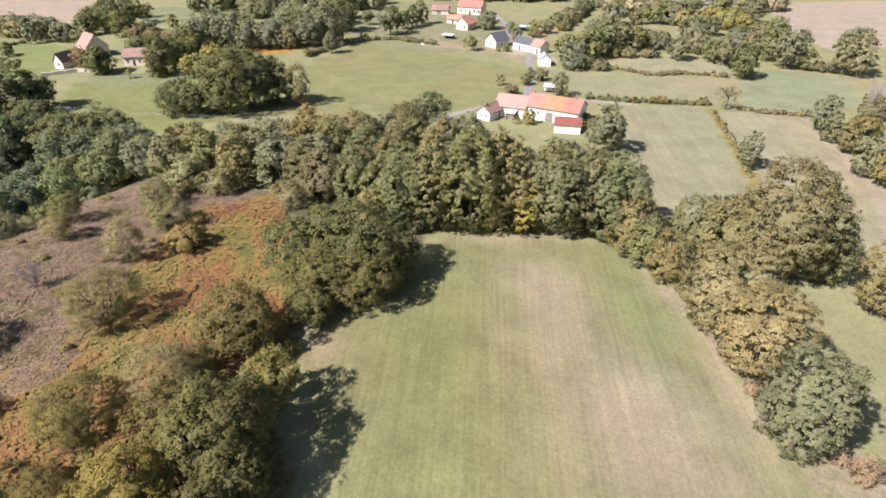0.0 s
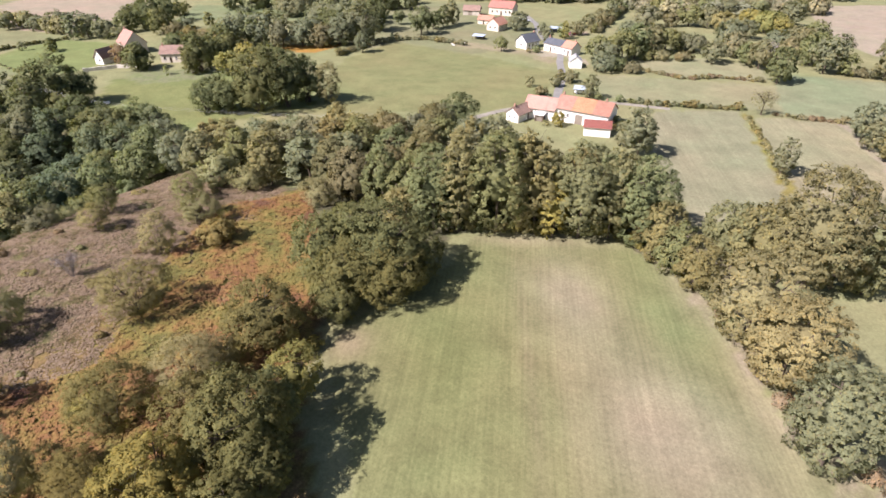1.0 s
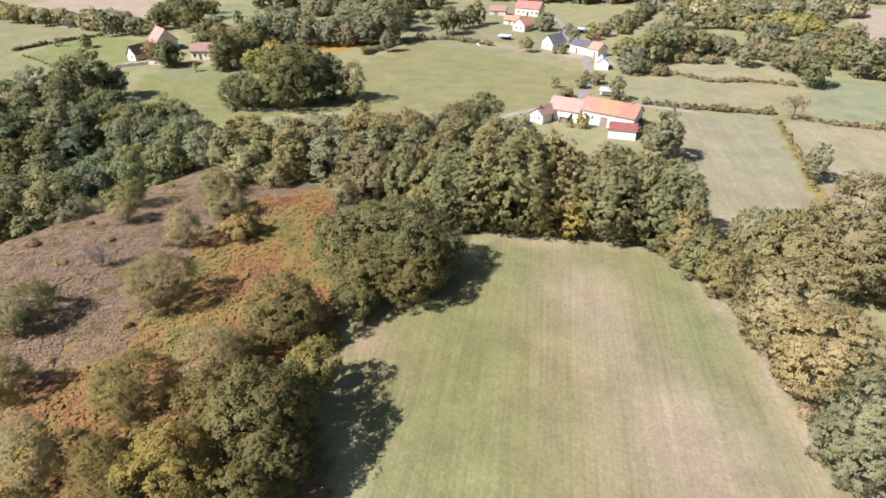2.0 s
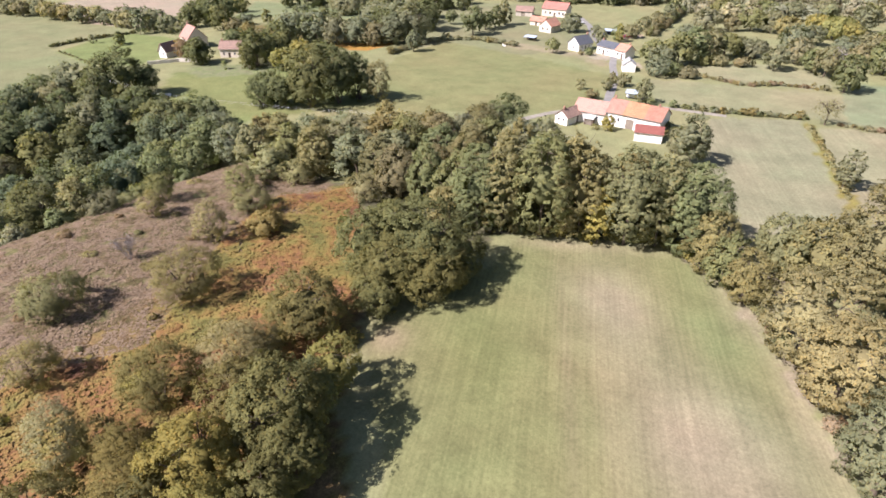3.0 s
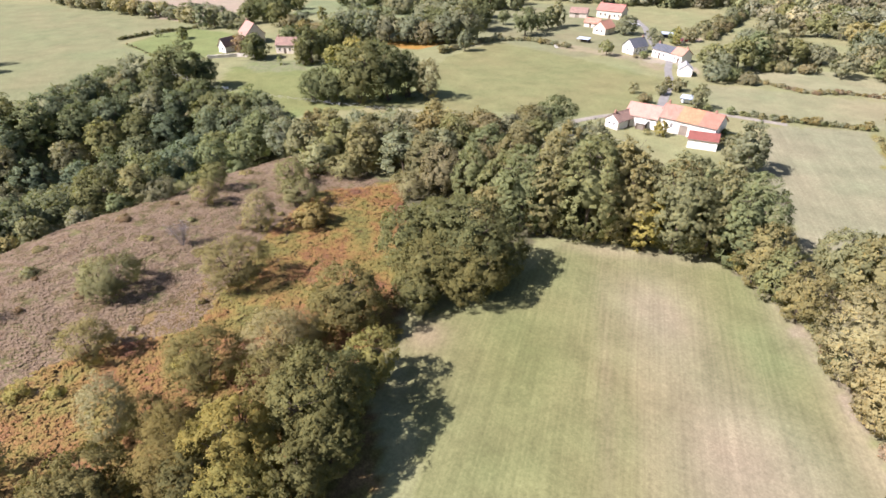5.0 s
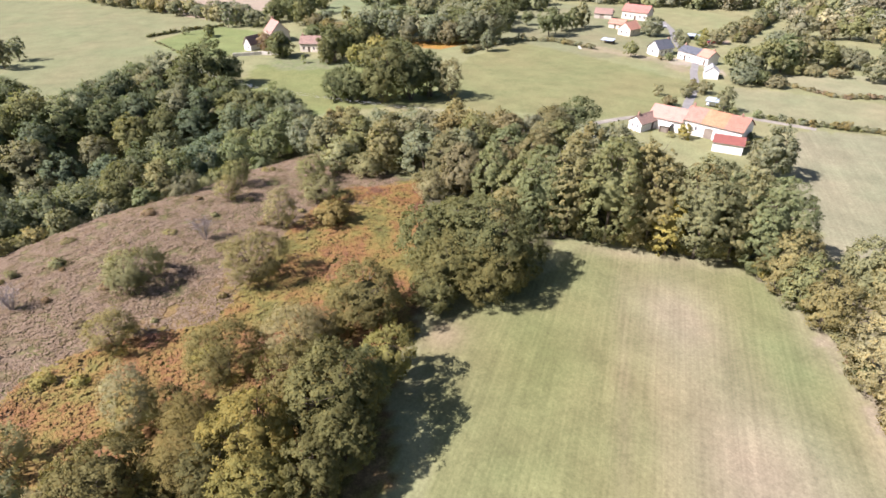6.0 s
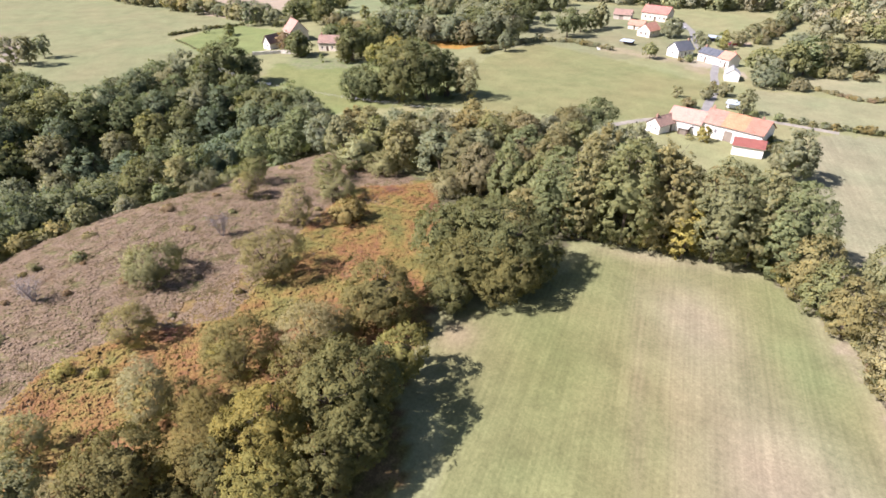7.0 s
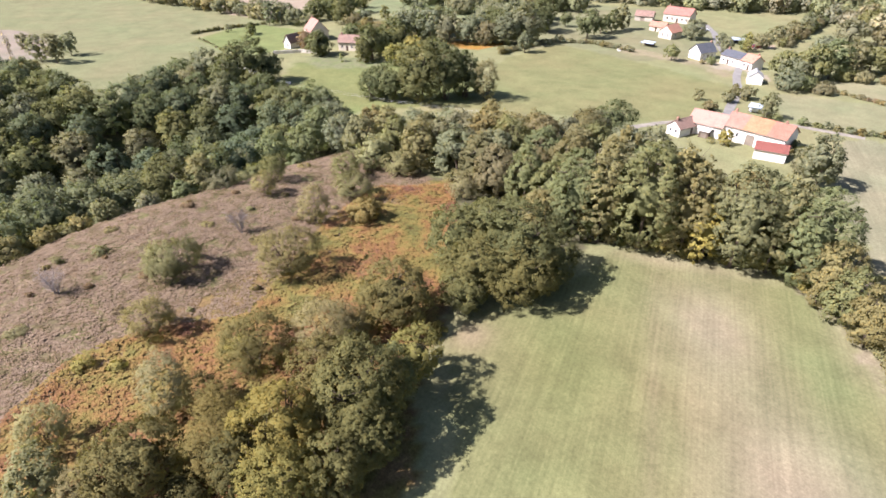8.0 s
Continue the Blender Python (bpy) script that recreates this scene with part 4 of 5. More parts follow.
plant("bush", 102.3, 311.0, 7.0, 4.4, "dun", "copse on the eastern slope")
plant("round", 124.3, 302.5, 8.5, 6.5, "lime2", "copse on the eastern slope")
plant("round", 142.5, 294.6, 10.0, 7.3, "lime", "copse on the eastern slope")
plant("round", 140.7, 307.5, 8.6, 6.5, "lime", "copse on the eastern slope")
plant("round", 147.2, 292.1, 8.2, 6.6, "lime", "copse on the eastern slope")
plant("round", 160.4, 307.6, 13.3, 6.5, "sage", "copse on the eastern slope")
plant("round", 139.6, 254.3, 9.8, 6.9, "sage", "copse on the eastern slope")
plant("round", 132.6, 231.6, 12.4, 6.3, "green", "copse on the eastern slope")
plant("round", 131.3, 219.0, 13.2, 6.1, "sage", "copse on the eastern slope")
plant("round", 147.0, 239.1, 10.4, 4.8, "sage", "copse on the eastern slope")
plant("bush", 138.4, 216.8, 7.9, 3.8, "green", "copse on the eastern slope")
plant("round", 150.8, 264.9, 10.2, 5.9, "green", "copse on the eastern slope")
plant("round", 131.4, 257.3, 8.4, 5.6, "sage", "copse on the eastern slope")
plant("round", 130.0, 242.6, 8.1, 5.3, "pale2", "copse on the eastern slope")
plant("round", 148.1, 210.4, 14.1, 5.4, "sage", "copse on the eastern slope")
plant("round", 151.7, 206.9, 16.0, 5.1, "pale2", "copse on the eastern slope")
plant("round", 158.1, 221.5, 14.6, 6.2, "sage", "copse on the eastern slope")
plant("bush", 142.6, 215.1, 2.9, 3.0, "dun", "copse on the eastern slope")
plant("bush", 146.2, 213.2, 3.3, 2.9, "dun", "copse on the eastern slope")
plant("bush", 135.0, 172.2, 3.9, 3.1, "dun", "copse on the eastern slope")
plant("bush", 180.7, 346.1, 9.6, 6.3, "green", "copse on the eastern slope")
plant("round", 142.3, 347.4, 8.9, 7.4, "sage", "copse on the eastern slope")
plant("round", 132.5, 356.6, 8.4, 7.6, "green", "copse on the eastern slope")
plant("round", 164.0, 360.1, 8.5, 7.5, "sage", "copse on the eastern slope")
plant("bush", 107.0, 349.2, 9.0, 7.0, "green", "copse on the eastern slope")
# trees round the wide western field
plant("bush", -148.5, 154.1, 10.5, 6.5, "dark", "field trees")
plant("bush", -140.7, 156.6, 13.3, 5.9, "sage", "field trees")
plant("bush", -133.4, 162.5, 14.5, 7.0, "dark", "field trees")
plant("bush", -129.5, 167.0, 15.9, 7.1, "dark", "field trees")
plant("bush", -125.8, 171.8, 10.7, 5.8, "dark", "field trees")
plant("bush", -134.6, 156.8, 8.7, 6.3, "green", "field trees")
plant("bush", -140.9, 149.9, 8.6, 6.1, "sage", "field trees")
plant("bush", -124.2, 161.0, 6.6, 5.5, "dark", "field trees")
plant("bush", -158.3, 143.0, 6.5, 4.6, "sage", "field trees")
plant("round", -149.1, 144.5, 7.8, 4.2, "sage", "field trees")
plant("shrub", -196.5, 241.7, 4.3, 1.6, "sage", "field trees")
plant("round", -182.5, 241.1, 4.5, 2.1, "dark", "field trees")
plant("bush", -229.9, 165.9, 10.4, 4.1, "sage", "field trees")
plant("round", -221.0, 165.8, 11.5, 4.1, "sage", "field trees")
plant("round", -227.3, 177.9, 8.9, 3.5, "sage", "field trees")
plant("bush", -255.6, 180.0, 6.8, 2.9, "dun", "field trees")
plant("sparse", -221.1, 148.7, 16.2, 1.5, "ash", "field trees")
plant("bush", -216.5, 149.8, 5.1, 5.1, "gold2", "field trees")


def grove(outline, gap, shapes, tints, tall, wide, group, seed, clear=1.0):
    """trees at random over an area, no two nearer than the gap, clear of those that stand already"""
    rng = random.Random(seed)
    x0, x1 = min(p[0] for p in outline), max(p[0] for p in outline)
    y0, y1 = min(p[1] for p in outline), max(p[1] for p in outline)
    mine = []
    for _ in range(6000):
        x, y = rng.uniform(x0, x1), rng.uniform(y0, y1)
        if not holds(outline, x, y):
            continue
        if any((x - p) ** 2 + (y - q) ** 2 < gap * gap for p, q in mine):
            continue
        if any((x - p) ** 2 + (y - q) ** 2 < (clear * s) ** 2 for p, q, s in PLANTED[-400:] if (p, q) not in mine):
            continue
        mine.append((x, y))
        h = rng.uniform(*tall)
        plant(rng.choice(shapes), round(x, 2), round(y, 2), h, rng.uniform(*wide), rng.choice(tints), group)


# low scrub scattered over the heath
grove([(-97, 52), (-92, 62), (-84, 74), (-77, 90), (-74, 108), (-64, 118), (-52, 104), (-56, 84), (-52, 62), (-62, 48), (-66, 34), (-72, 26), (-100, 30)], 8.0, ("feather",), ("pale", "brown", "rust2", "lime2"), (0.3, 0.9), (0.6, 1.9), "heath scrub", 12, 0.8)
# wood north of the meadow's hedge
grove([(-66, 128), (-40, 132), (-8, 136), (8, 128), (12, 112), (30, 112), (34, 100), (-14, 100), (-30, 110), (-62, 116)], 6.2, ("round", "broad", "tall"), ("olive", "sage", "green", "dun", "sage", "grey", "brown2"), (10.5, 13), (4.2, 6), "wood north of the meadow", 3, 0.7)
# trees between the wood and the pasture
plant("round", -91.0, 133.5, 13.0, 5.4, "blue", "wood in the valley")
plant("round", -82.5, 131.5, 12.5, 5.2, "green", "wood in the valley")
plant("broad", -73.6, 127.0, 11.0, 4.8, "sage", "wood in the valley")
plant("round", -99.0, 141.0, 12.5, 5.6, "blue", "wood in the valley")
plant("broad", -92.5, 145.0, 11.5, 5.4, "green", "wood in the valley")
plant("round", -86.5, 142.0, 11.5, 5.2, "blue", "wood in the valley")
plant("round", -80.5, 137.5, 10.5, 4.8, "sage", "wood in the valley")
plant("broad", -75.5, 132.0, 9.5, 4.4, "pale", "wood in the valley")
# wood in the valley behind the heath
grove([(-102.5, 50), (-101, 62), (-98, 70), (-94, 77), (-88.5, 84), (-83.5, 92), (-80.5, 107), (-75, 118), (-79, 122), (-86, 108), (-89, 94), (-94, 87), (-99, 80), (-103, 72), (-107, 62), (-109, 50)], 4.4, ("feather", "bush", "feather"), ("olive", "pale2", "green", "lime2"), (3.6, 6.0), (2.2, 3.4), "young trees at the heath's edge", 14, 0.7)
grove([(-112, 42), (-109, 62), (-105, 72), (-100, 81), (-95, 88), (-91, 96), (-89, 109), (-81, 128), (-85, 138), (-104, 148), (-126, 150), (-146, 142), (-147, 128), (-150, 118), (-163, 124), (-189, 132), (-215, 132), (-200, 60), (-130, 30)], 7.4, ("round", "broad", "round"), ("blue", "blue", "dark", "green", "sage"), (10, 14), (4.8, 6.8), "wood in the valley", 4, 0.7)
def far_wood(outline, gap, tints, tall, wide, seed, label, detail=4):
    """a distant wood as one piece: crowns at random over an area"""
    rng = random.Random(seed)
    x0, x1 = min(p[0] for p in outline), max(p[0] for p in outline)
    y0, y1 = min(p[1] for p in outline), max(p[1] for p in outline)
    shapes = [crown_data("bush", detail, 900 + i, 1.5) for i in range(4)]
    mine, verts, normals, faces, colours, base = [], [], [], [], [], 0
    for _ in range(3000):
        x, y = rng.uniform(x0, x1), rng.uniform(y0, y1)
        if not holds(outline, x, y) or any((x - p) ** 2 + (y - q) ** 2 < gap * gap for p, q in mine):
            continue
        if any((x - p) ** 2 + (y - q) ** 2 < (0.9 * s) ** 2 for p, q, s in PLANTED):
            continue
        mine.append((x, y))
        v, f, _, nv = rng.choice(shapes)
        m = Matrix.LocRotScale((x, y, ground(x, y)), Euler((0, 0, rng.uniform(0, 6.28))), (rng.uniform(*wide),) * 2 + (rng.uniform(*tall),))
        a = np.array(m)
        verts.append(v @ a[:3, :3].T + a[:3, 3])
        normals.append(unit(nv @ np.linalg.inv(a[:3, :3])))
        faces += (np.array(f) + base).tolist()
        base += len(v)
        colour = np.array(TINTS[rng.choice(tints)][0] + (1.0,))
        # blue raised to 1.12: distance haze put into the tint
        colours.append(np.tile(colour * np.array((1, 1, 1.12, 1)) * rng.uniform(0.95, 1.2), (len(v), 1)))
    mesh = bpy.data.meshes.new("wood")
    mesh.from_pydata(np.concatenate(verts).tolist(), [], faces)
    mesh.attributes.new("tint", "FLOAT_COLOR", "POINT").data.foreach_set("color", np.concatenate(colours).ravel())
    mesh.materials.append(FAR_LEAF)
    mesh.polygons.foreach_set("use_smooth", [True] * len(faces))
    mesh.normals_split_custom_set_from_vertices(np.concatenate(normals).tolist())
    return tagged(new("wood", mesh), label, "wood", kind="stuff")


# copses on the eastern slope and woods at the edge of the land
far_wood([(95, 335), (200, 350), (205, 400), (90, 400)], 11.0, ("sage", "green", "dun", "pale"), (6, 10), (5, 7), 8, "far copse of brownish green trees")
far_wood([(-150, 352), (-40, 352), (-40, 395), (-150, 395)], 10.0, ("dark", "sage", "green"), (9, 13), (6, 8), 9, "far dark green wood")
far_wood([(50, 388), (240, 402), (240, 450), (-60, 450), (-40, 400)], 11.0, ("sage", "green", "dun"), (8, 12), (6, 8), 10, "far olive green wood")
grove([(-330, 330), (-232, 296), (-200, 283), (-200, 276), (-232, 287), (-330, 318)], 7.0, ("bush", "round"), ("sage", "dun", "pale"), (6, 8.5), (4.5, 6), "tree line", 11, 0.5)


def hedge(line, gap, tall, wide, tints, group, seed):
    """bushes in a row along a line"""
    rng = random.Random(seed)
    for (x0, y0), (x1, y1) in zip(line, line[1:]):
        count = max(1, round(math.hypot(x1 - x0, y1 - y0) / gap))
        for i in range(count):
            f = (i + rng.uniform(0.2, 0.8)) / count
            x, y = x0 + (x1 - x0) * f + rng.uniform(-0.5, 0.5), y0 + (y1 - y0) * f + rng.uniform(-0.5, 0.5)
            low = 0.62 if rng.random() < 0.8 else 1.0
            plant(rng.choice(("bush", "shrub", "bush")), x, y, rng.uniform(*tall) * low, rng.uniform(*wide) * (0.5 + 0.42 * low), rng.choice(tints), group)


hedge([(55.5, 177.9), (67.8, 175.8), (84.3, 174.2)], 1.05, (1.2, 2.7), (0.8, 1.8), ("sage", "green", "olive2"), "lane hedge", 21)
hedge([(47, 181), (55, 178.5)], 1.1, (1.0, 3.2), (0.7, 1.5), ("sage", "green"), "lane hedge", 22)
hedge([(91, 169.6), (97.6, 166.6), (109.8, 163.6)], 1.15, (0.7, 1.9), (0.8, 1.9), ("olive2", "dun", "rust2"), "lane hedge", 23)
hedge([(82.7, 167.2), (79.2, 147.1), (72.4, 119.4)], 1.0, (0.4, 1.2), (0.6, 1.3), ("lime2", "gold2", "pale"), "field hedge", 24)
hedge([(-57.2, 237.6), (-47.0, 258), (-38.1, 271), (-22.9, 276), (-3.6, 264.5)], 1.6, (1.3, 4.2), (1.0, 2.4), ("sage", "dun", "olive2"), "field hedge", 25)
hedge([(51.6, 230.3), (65.6, 222.5), (77.0, 209.4), (91.0, 212.2), (105.2, 206.6)], 1.3, (0.6, 2.2), (0.8, 1.7), ("dun", "olive2", "rust2", "brown"), "field hedge", 26)
hedge([(-210.4, 232.0), (-203.6, 249.3), (-191.0, 265.8)], 0.7, (1.4, 2.2), (0.8, 1.3), ("dark", "deep"), "field hedge", 28)
hedge([(-200.1, 223.7), (-173.9, 208), (-158, 200)], 2.4, (0.4, 1.2), (0.5, 1.2), ("dun", "sage"), "field hedge", 29)
hedge([(60, 296), (68, 315), (82, 345), (92, 372)], 1.9, (2.8, 8.0), (1.9, 4.2), ("sage", "green", "dun"), "field hedge", 30)
hedge([(33.5, 216), (31, 204)], 1.1, (1.1, 3.5), (0.8, 1.7), ("olive2", "dun"), "lane hedge", 31)


hedge([(-4, 95.5), (8, 95.0), (30, 94.6), (36, 84)], 2.2, (1.5, 4.5), (1.2, 2.4), ("olive", "gold2", "lime", "green"), "hedge along the meadow", 34)
hedge([(38, 78), (41, 66), (42, 54), (43, 44)], 2.6, (1.0, 3.0), (1.0, 2.0), ("olive", "gold2", "rust2", "green"), "hedge along the meadow", 35)


# ---- bracken and heather ----
def scatter_mesh(name, material, verts, faces, label, category):
    mesh = bpy.data.meshes.new(name)
    mesh.from_pydata(verts.tolist(), [], faces.tolist())
    mesh.materials.append(material)
    return tagged(new(name, mesh), label, category, kind="stuff")


def strewn(outline, count, rng, wanted):
    """count points at random in the outline, where wanted"""
    xs, ys = [p[0] for p in outline], [p[1] for p in outline]
    found = []
    while len(found) < count:
        px, py = rng.uniform(min(xs), max(xs), 4000), rng.uniform(min(ys), max(ys), 4000)
        hit = inside(px, py, outline)
        found += [(x, y) for x, y in zip(px[hit], py[hit]) if wanted(x, y)]
    return np.array(found[:count])


def frond_bed(name, material, outline, count, seed, label, fronds, size, low, high, sparse):
    """arching fronds or sprigs in thickets of uneven height, with litter between them"""
    rng = np.random.default_rng(seed)
    p = strewn(outline, count, rng, lambda x, y: noise.noise((x * sparse[0], y * sparse[0], 3)) > sparse[1] + 0.5 * rng.random())
    rise = np.array([0.5 + 0.6 * noise.noise((x * 0.22, y * 0.22, 5)) + 0.5 * noise.noise((x * 0.7, y * 0.7, 2)) for x, y in p])
    z = heights(p[:, 0], p[:, 1])
    top = (low + (high - low) * np.clip(rise, 0, 1)) * rng.uniform(0.75, 1.2, count)
    corners = []
    for k in range(fronds):
        a = rng.uniform(0, math.tau, count)
        r, w = size * rng.uniform(0.44, 1.0, count), size * rng.uniform(0.16, 0.32, count)
        c, s = np.cos(a), np.sin(a)
        x, y = p[:, 0], p[:, 1]
        tip = top * rng.uniform(0.78, 0.98, count)
        corners.append(np.stack([
            np.stack([x, y, z + top * 0.9], 1), np.stack([x + c * r * 0.5 - s * w, y + s * r * 0.5 + c * w, z + top * 0.97], 1),
            np.stack([x + c * r, y + s * r, z + tip], 1), np.stack([x + c * r * 0.5 + s * w, y + s * r * 0.5 - c * w, z + top * 0.97], 1)], 1))
    verts = np.concatenate(corners).reshape(-1, 3)
    return scatter_mesh(name, material, verts, np.arange(len(verts)).reshape(-1, 4), label, name)


def heather_bed(outline, count, seed, label):
    """low ragged cushions, drawn out across the slope"""
    rng = np.random.default_rng(seed)
    p = strewn(outline, count, rng, lambda x, y: noise.noise(((x * 0.91 - y * 0.41) * 0.55, (x * 0.41 + y * 0.91) * 0.22, 8)) > -0.12)
    x, y = p[:, 0], p[:, 1]
    z = heights(x, y)
    r, h = rng.uniform(0.08, 0.22, count), rng.uniform(0.025, 0.11, count)
    turn, long = rng.normal(0.35, 0.5, count), rng.uniform(1.1, 2.6, count)
    ring = [np.stack([x, y, z + h], 1)]
    for k in range(4):
        a = (k + 0.7 * rng.random(count)) * math.tau / 4
        q = r * rng.uniform(0.5, 1.3, count)
        u, v = q * long * np.cos(a), q * np.sin(a)
        ring.append(np.stack([x + u * np.cos(turn) - v * np.sin(turn), y + u * np.sin(turn) + v * np.cos(turn), z + h * rng.uniform(-0.1, 0.35, count)], 1))
    verts = np.stack(ring, 1).reshape(-1, 3)
    fan = np.array([(0, k + 1, (k + 1) % 4 + 1) for k in range(4)])
    faces = (np.arange(count)[:, None, None] * 5 + fan[None]).reshape(-1, 3)
    return scatter_mesh("heather", HEATHER, verts, faces, label, "heather")


HEATHER_BED = [(-101, 49), (-99.5, 62), (-96.5, 70), (-92.5, 77), (-87, 84), (-82, 92), (-79, 107), (-73, 118), (-66, 125), (-40, 108.3), (-50, 84.0), (-47, 72), (-50, 55.9), (-60, 45.0), (-65, 32.7), (-66, 14), (-105, 14)]
frond_bed("bracken", FERN, [(-66, 14), (-68, 38), (-62, 46), (-51, 54), (-54, 84), (-52, 102), (-36, 110), (-26, 84), (-23, 62), (-26, 46), (-22, 30), (-22, 14)], 30000, 41, "waist-high bracken turning yellow and rust", 4, 0.5, 0.15, 0.6, (0.16, -0.75))
frond_bed("heather", HEATHER, HEATHER_BED, 30000, 43, "tussocks of tan and olive heather on dry ground", 3, 0.42, 0.06, 0.24, (0.45, -0.35))
heather_bed(HEATHER_BED, 34000, 42, "low faded mauve heather on dry ground")


# ---- buildings ----
def facade(bm, length, height, holes, thick=0.35):
    """a wall in the plane y = 0 from x = 0 to length, its outside towards -y, with holes (x, z, w, h) through it"""
    xs = sorted({0, length, *(h[0] for h in holes), *(h[0] + h[2] for h in holes)})
    zs = sorted({0, height, *(h[1] for h in holes), *(h[1] + h[3] for h in holes)})
    for x0, x1 in zip(xs, xs[1:]):
        for z0, z1 in zip(zs, zs[1:]):
            mx, mz = (x0 + x1) / 2, (z0 + z1) / 2
            if not any(h[0] < mx < h[0] + h[2] and h[1] < mz < h[1] + h[3] for h in holes):
                box(bm, x0, 0, z0 - (0.6 if z0 == 0 else 0), x1, thick, z1)


def window(parent, m, w, h, frame_mat, shutters=None):
    """frame, pane and sill in an opening whose lower left outer corner is m's origin"""
    bm = bmesh.new()
    y0, y1 = 0.12, 0.18
    for a, b, c, d in ((0, 0, w, 0.07), (0, h - 0.07, w, h), (0, 0.07, 0.07, h - 0.07), (w - 0.07, 0.07, w, h - 0.07), (w / 2 - 0.03, 0.07, w / 2 + 0.03, h - 0.07)):
        box(bm, a, y0, b, c, y1, d)
    bmesh.ops.transform(bm, matrix=m, verts=bm.verts[:])
    win = part("window", bm, frame_mat, parent)
    bm = bmesh.new()
    box(bm, 0.07, 0.14, 0.07, w - 0.07, 0.155, h - 0.07)
    bmesh.ops.transform(bm, matrix=m, verts=bm.verts[:])
    part("pane", bm, GLASS, win)
    bm = bmesh.new()
    box(bm, -0.08, -0.07, -0.09, w + 0.08, 0.12, -0.003)
    bmesh.ops.transform(bm, matrix=m, verts=bm.verts[:])
    part("sill", bm, STONE, win)
    if shutters:
        for x0 in (-w / 2 - 0.04, w + 0.04):
            bm = bmesh.new()
            box(bm, x0, -0.05, -0.02, x0 + w / 2, -0.004, h + 0.02)
            for zz in (0.2, h - 0.3):
                box(bm, x0 + 0.03, -0.08, zz, x0 + w / 2 - 0.03, -0.048, zz + 0.1)
            bmesh.ops.transform(bm, matrix=m, verts=bm.verts[:])
            part("shutter", bm, shutters, win)


def door(parent, m, w, h, material):
    """a ledged door: a backing with boards, two ledges and a latch on it"""
    bm = bmesh.new()
    box(bm, 0.01, 0.2, 0.01, w - 0.01, 0.23, h - 0.02)
    bmesh.ops.transform(bm, matrix=m, verts=bm.verts[:])
    ob = part("door", bm, material, parent)
    boards = max(3, round(w / 0.3))
    pieces = [("board", (w * i / boards + 0.008, 0.16, 0.012, w * (i + 1) / boards - 0.008, 0.198, h - 0.022), material) for i in range(boards)]
    pieces += [("ledge", (0.05, 0.11, h * k, w - 0.05, 0.158, h * k + 0.14), material) for k in (0.2, 0.78)]
    pieces.append(("handle", (w * 0.46, 0.06, h * 0.48, w * 0.49, 0.155, h * 0.53), IRON))
    for name, size, stuff in pieces:
        bm = bmesh.new()
        box(bm, *size)
        bmesh.ops.transform(bm, matrix=m, verts=bm.verts[:])
        part(name, bm, stuff, ob)


def slope(bm, ridge_a, ridge_b, eave_a, eave_b, course=0.45, thick=0.09):
    """one side of a roof, stepped course by course from the eave up, in one piece"""
    ra, rb, ea, eb = (Vector(p) for p in (ridge_a, ridge_b, eave_a, eave_b))
    count = max(2, round((ra - ea).length / course))
    up = (eb - ea).cross(ra - ea).normalized()
    if up.z < 0:
        up = -up
    levels = [(0, 0)]
    for i in range(count):
        levels += [(i / count, thick + 0.05), ((i + 1) / count, thick)]
    levels.append((1, 0))
    rows = [(bm.verts.new(ea.lerp(ra, f) + up * k), bm.verts.new(eb.lerp(rb, f) + up * k)) for f, k in levels]
    flip = (eb - ea).cross(ra - ea).z < 0
    for p, q in zip(rows, rows[1:] + rows[:1]):
        face = (p[0], p[1], q[1], q[0])
        bm.faces.new(face[::-1] if flip else face)
    for side in (0, 1):
        bm.faces.new([r[side] for r in rows])


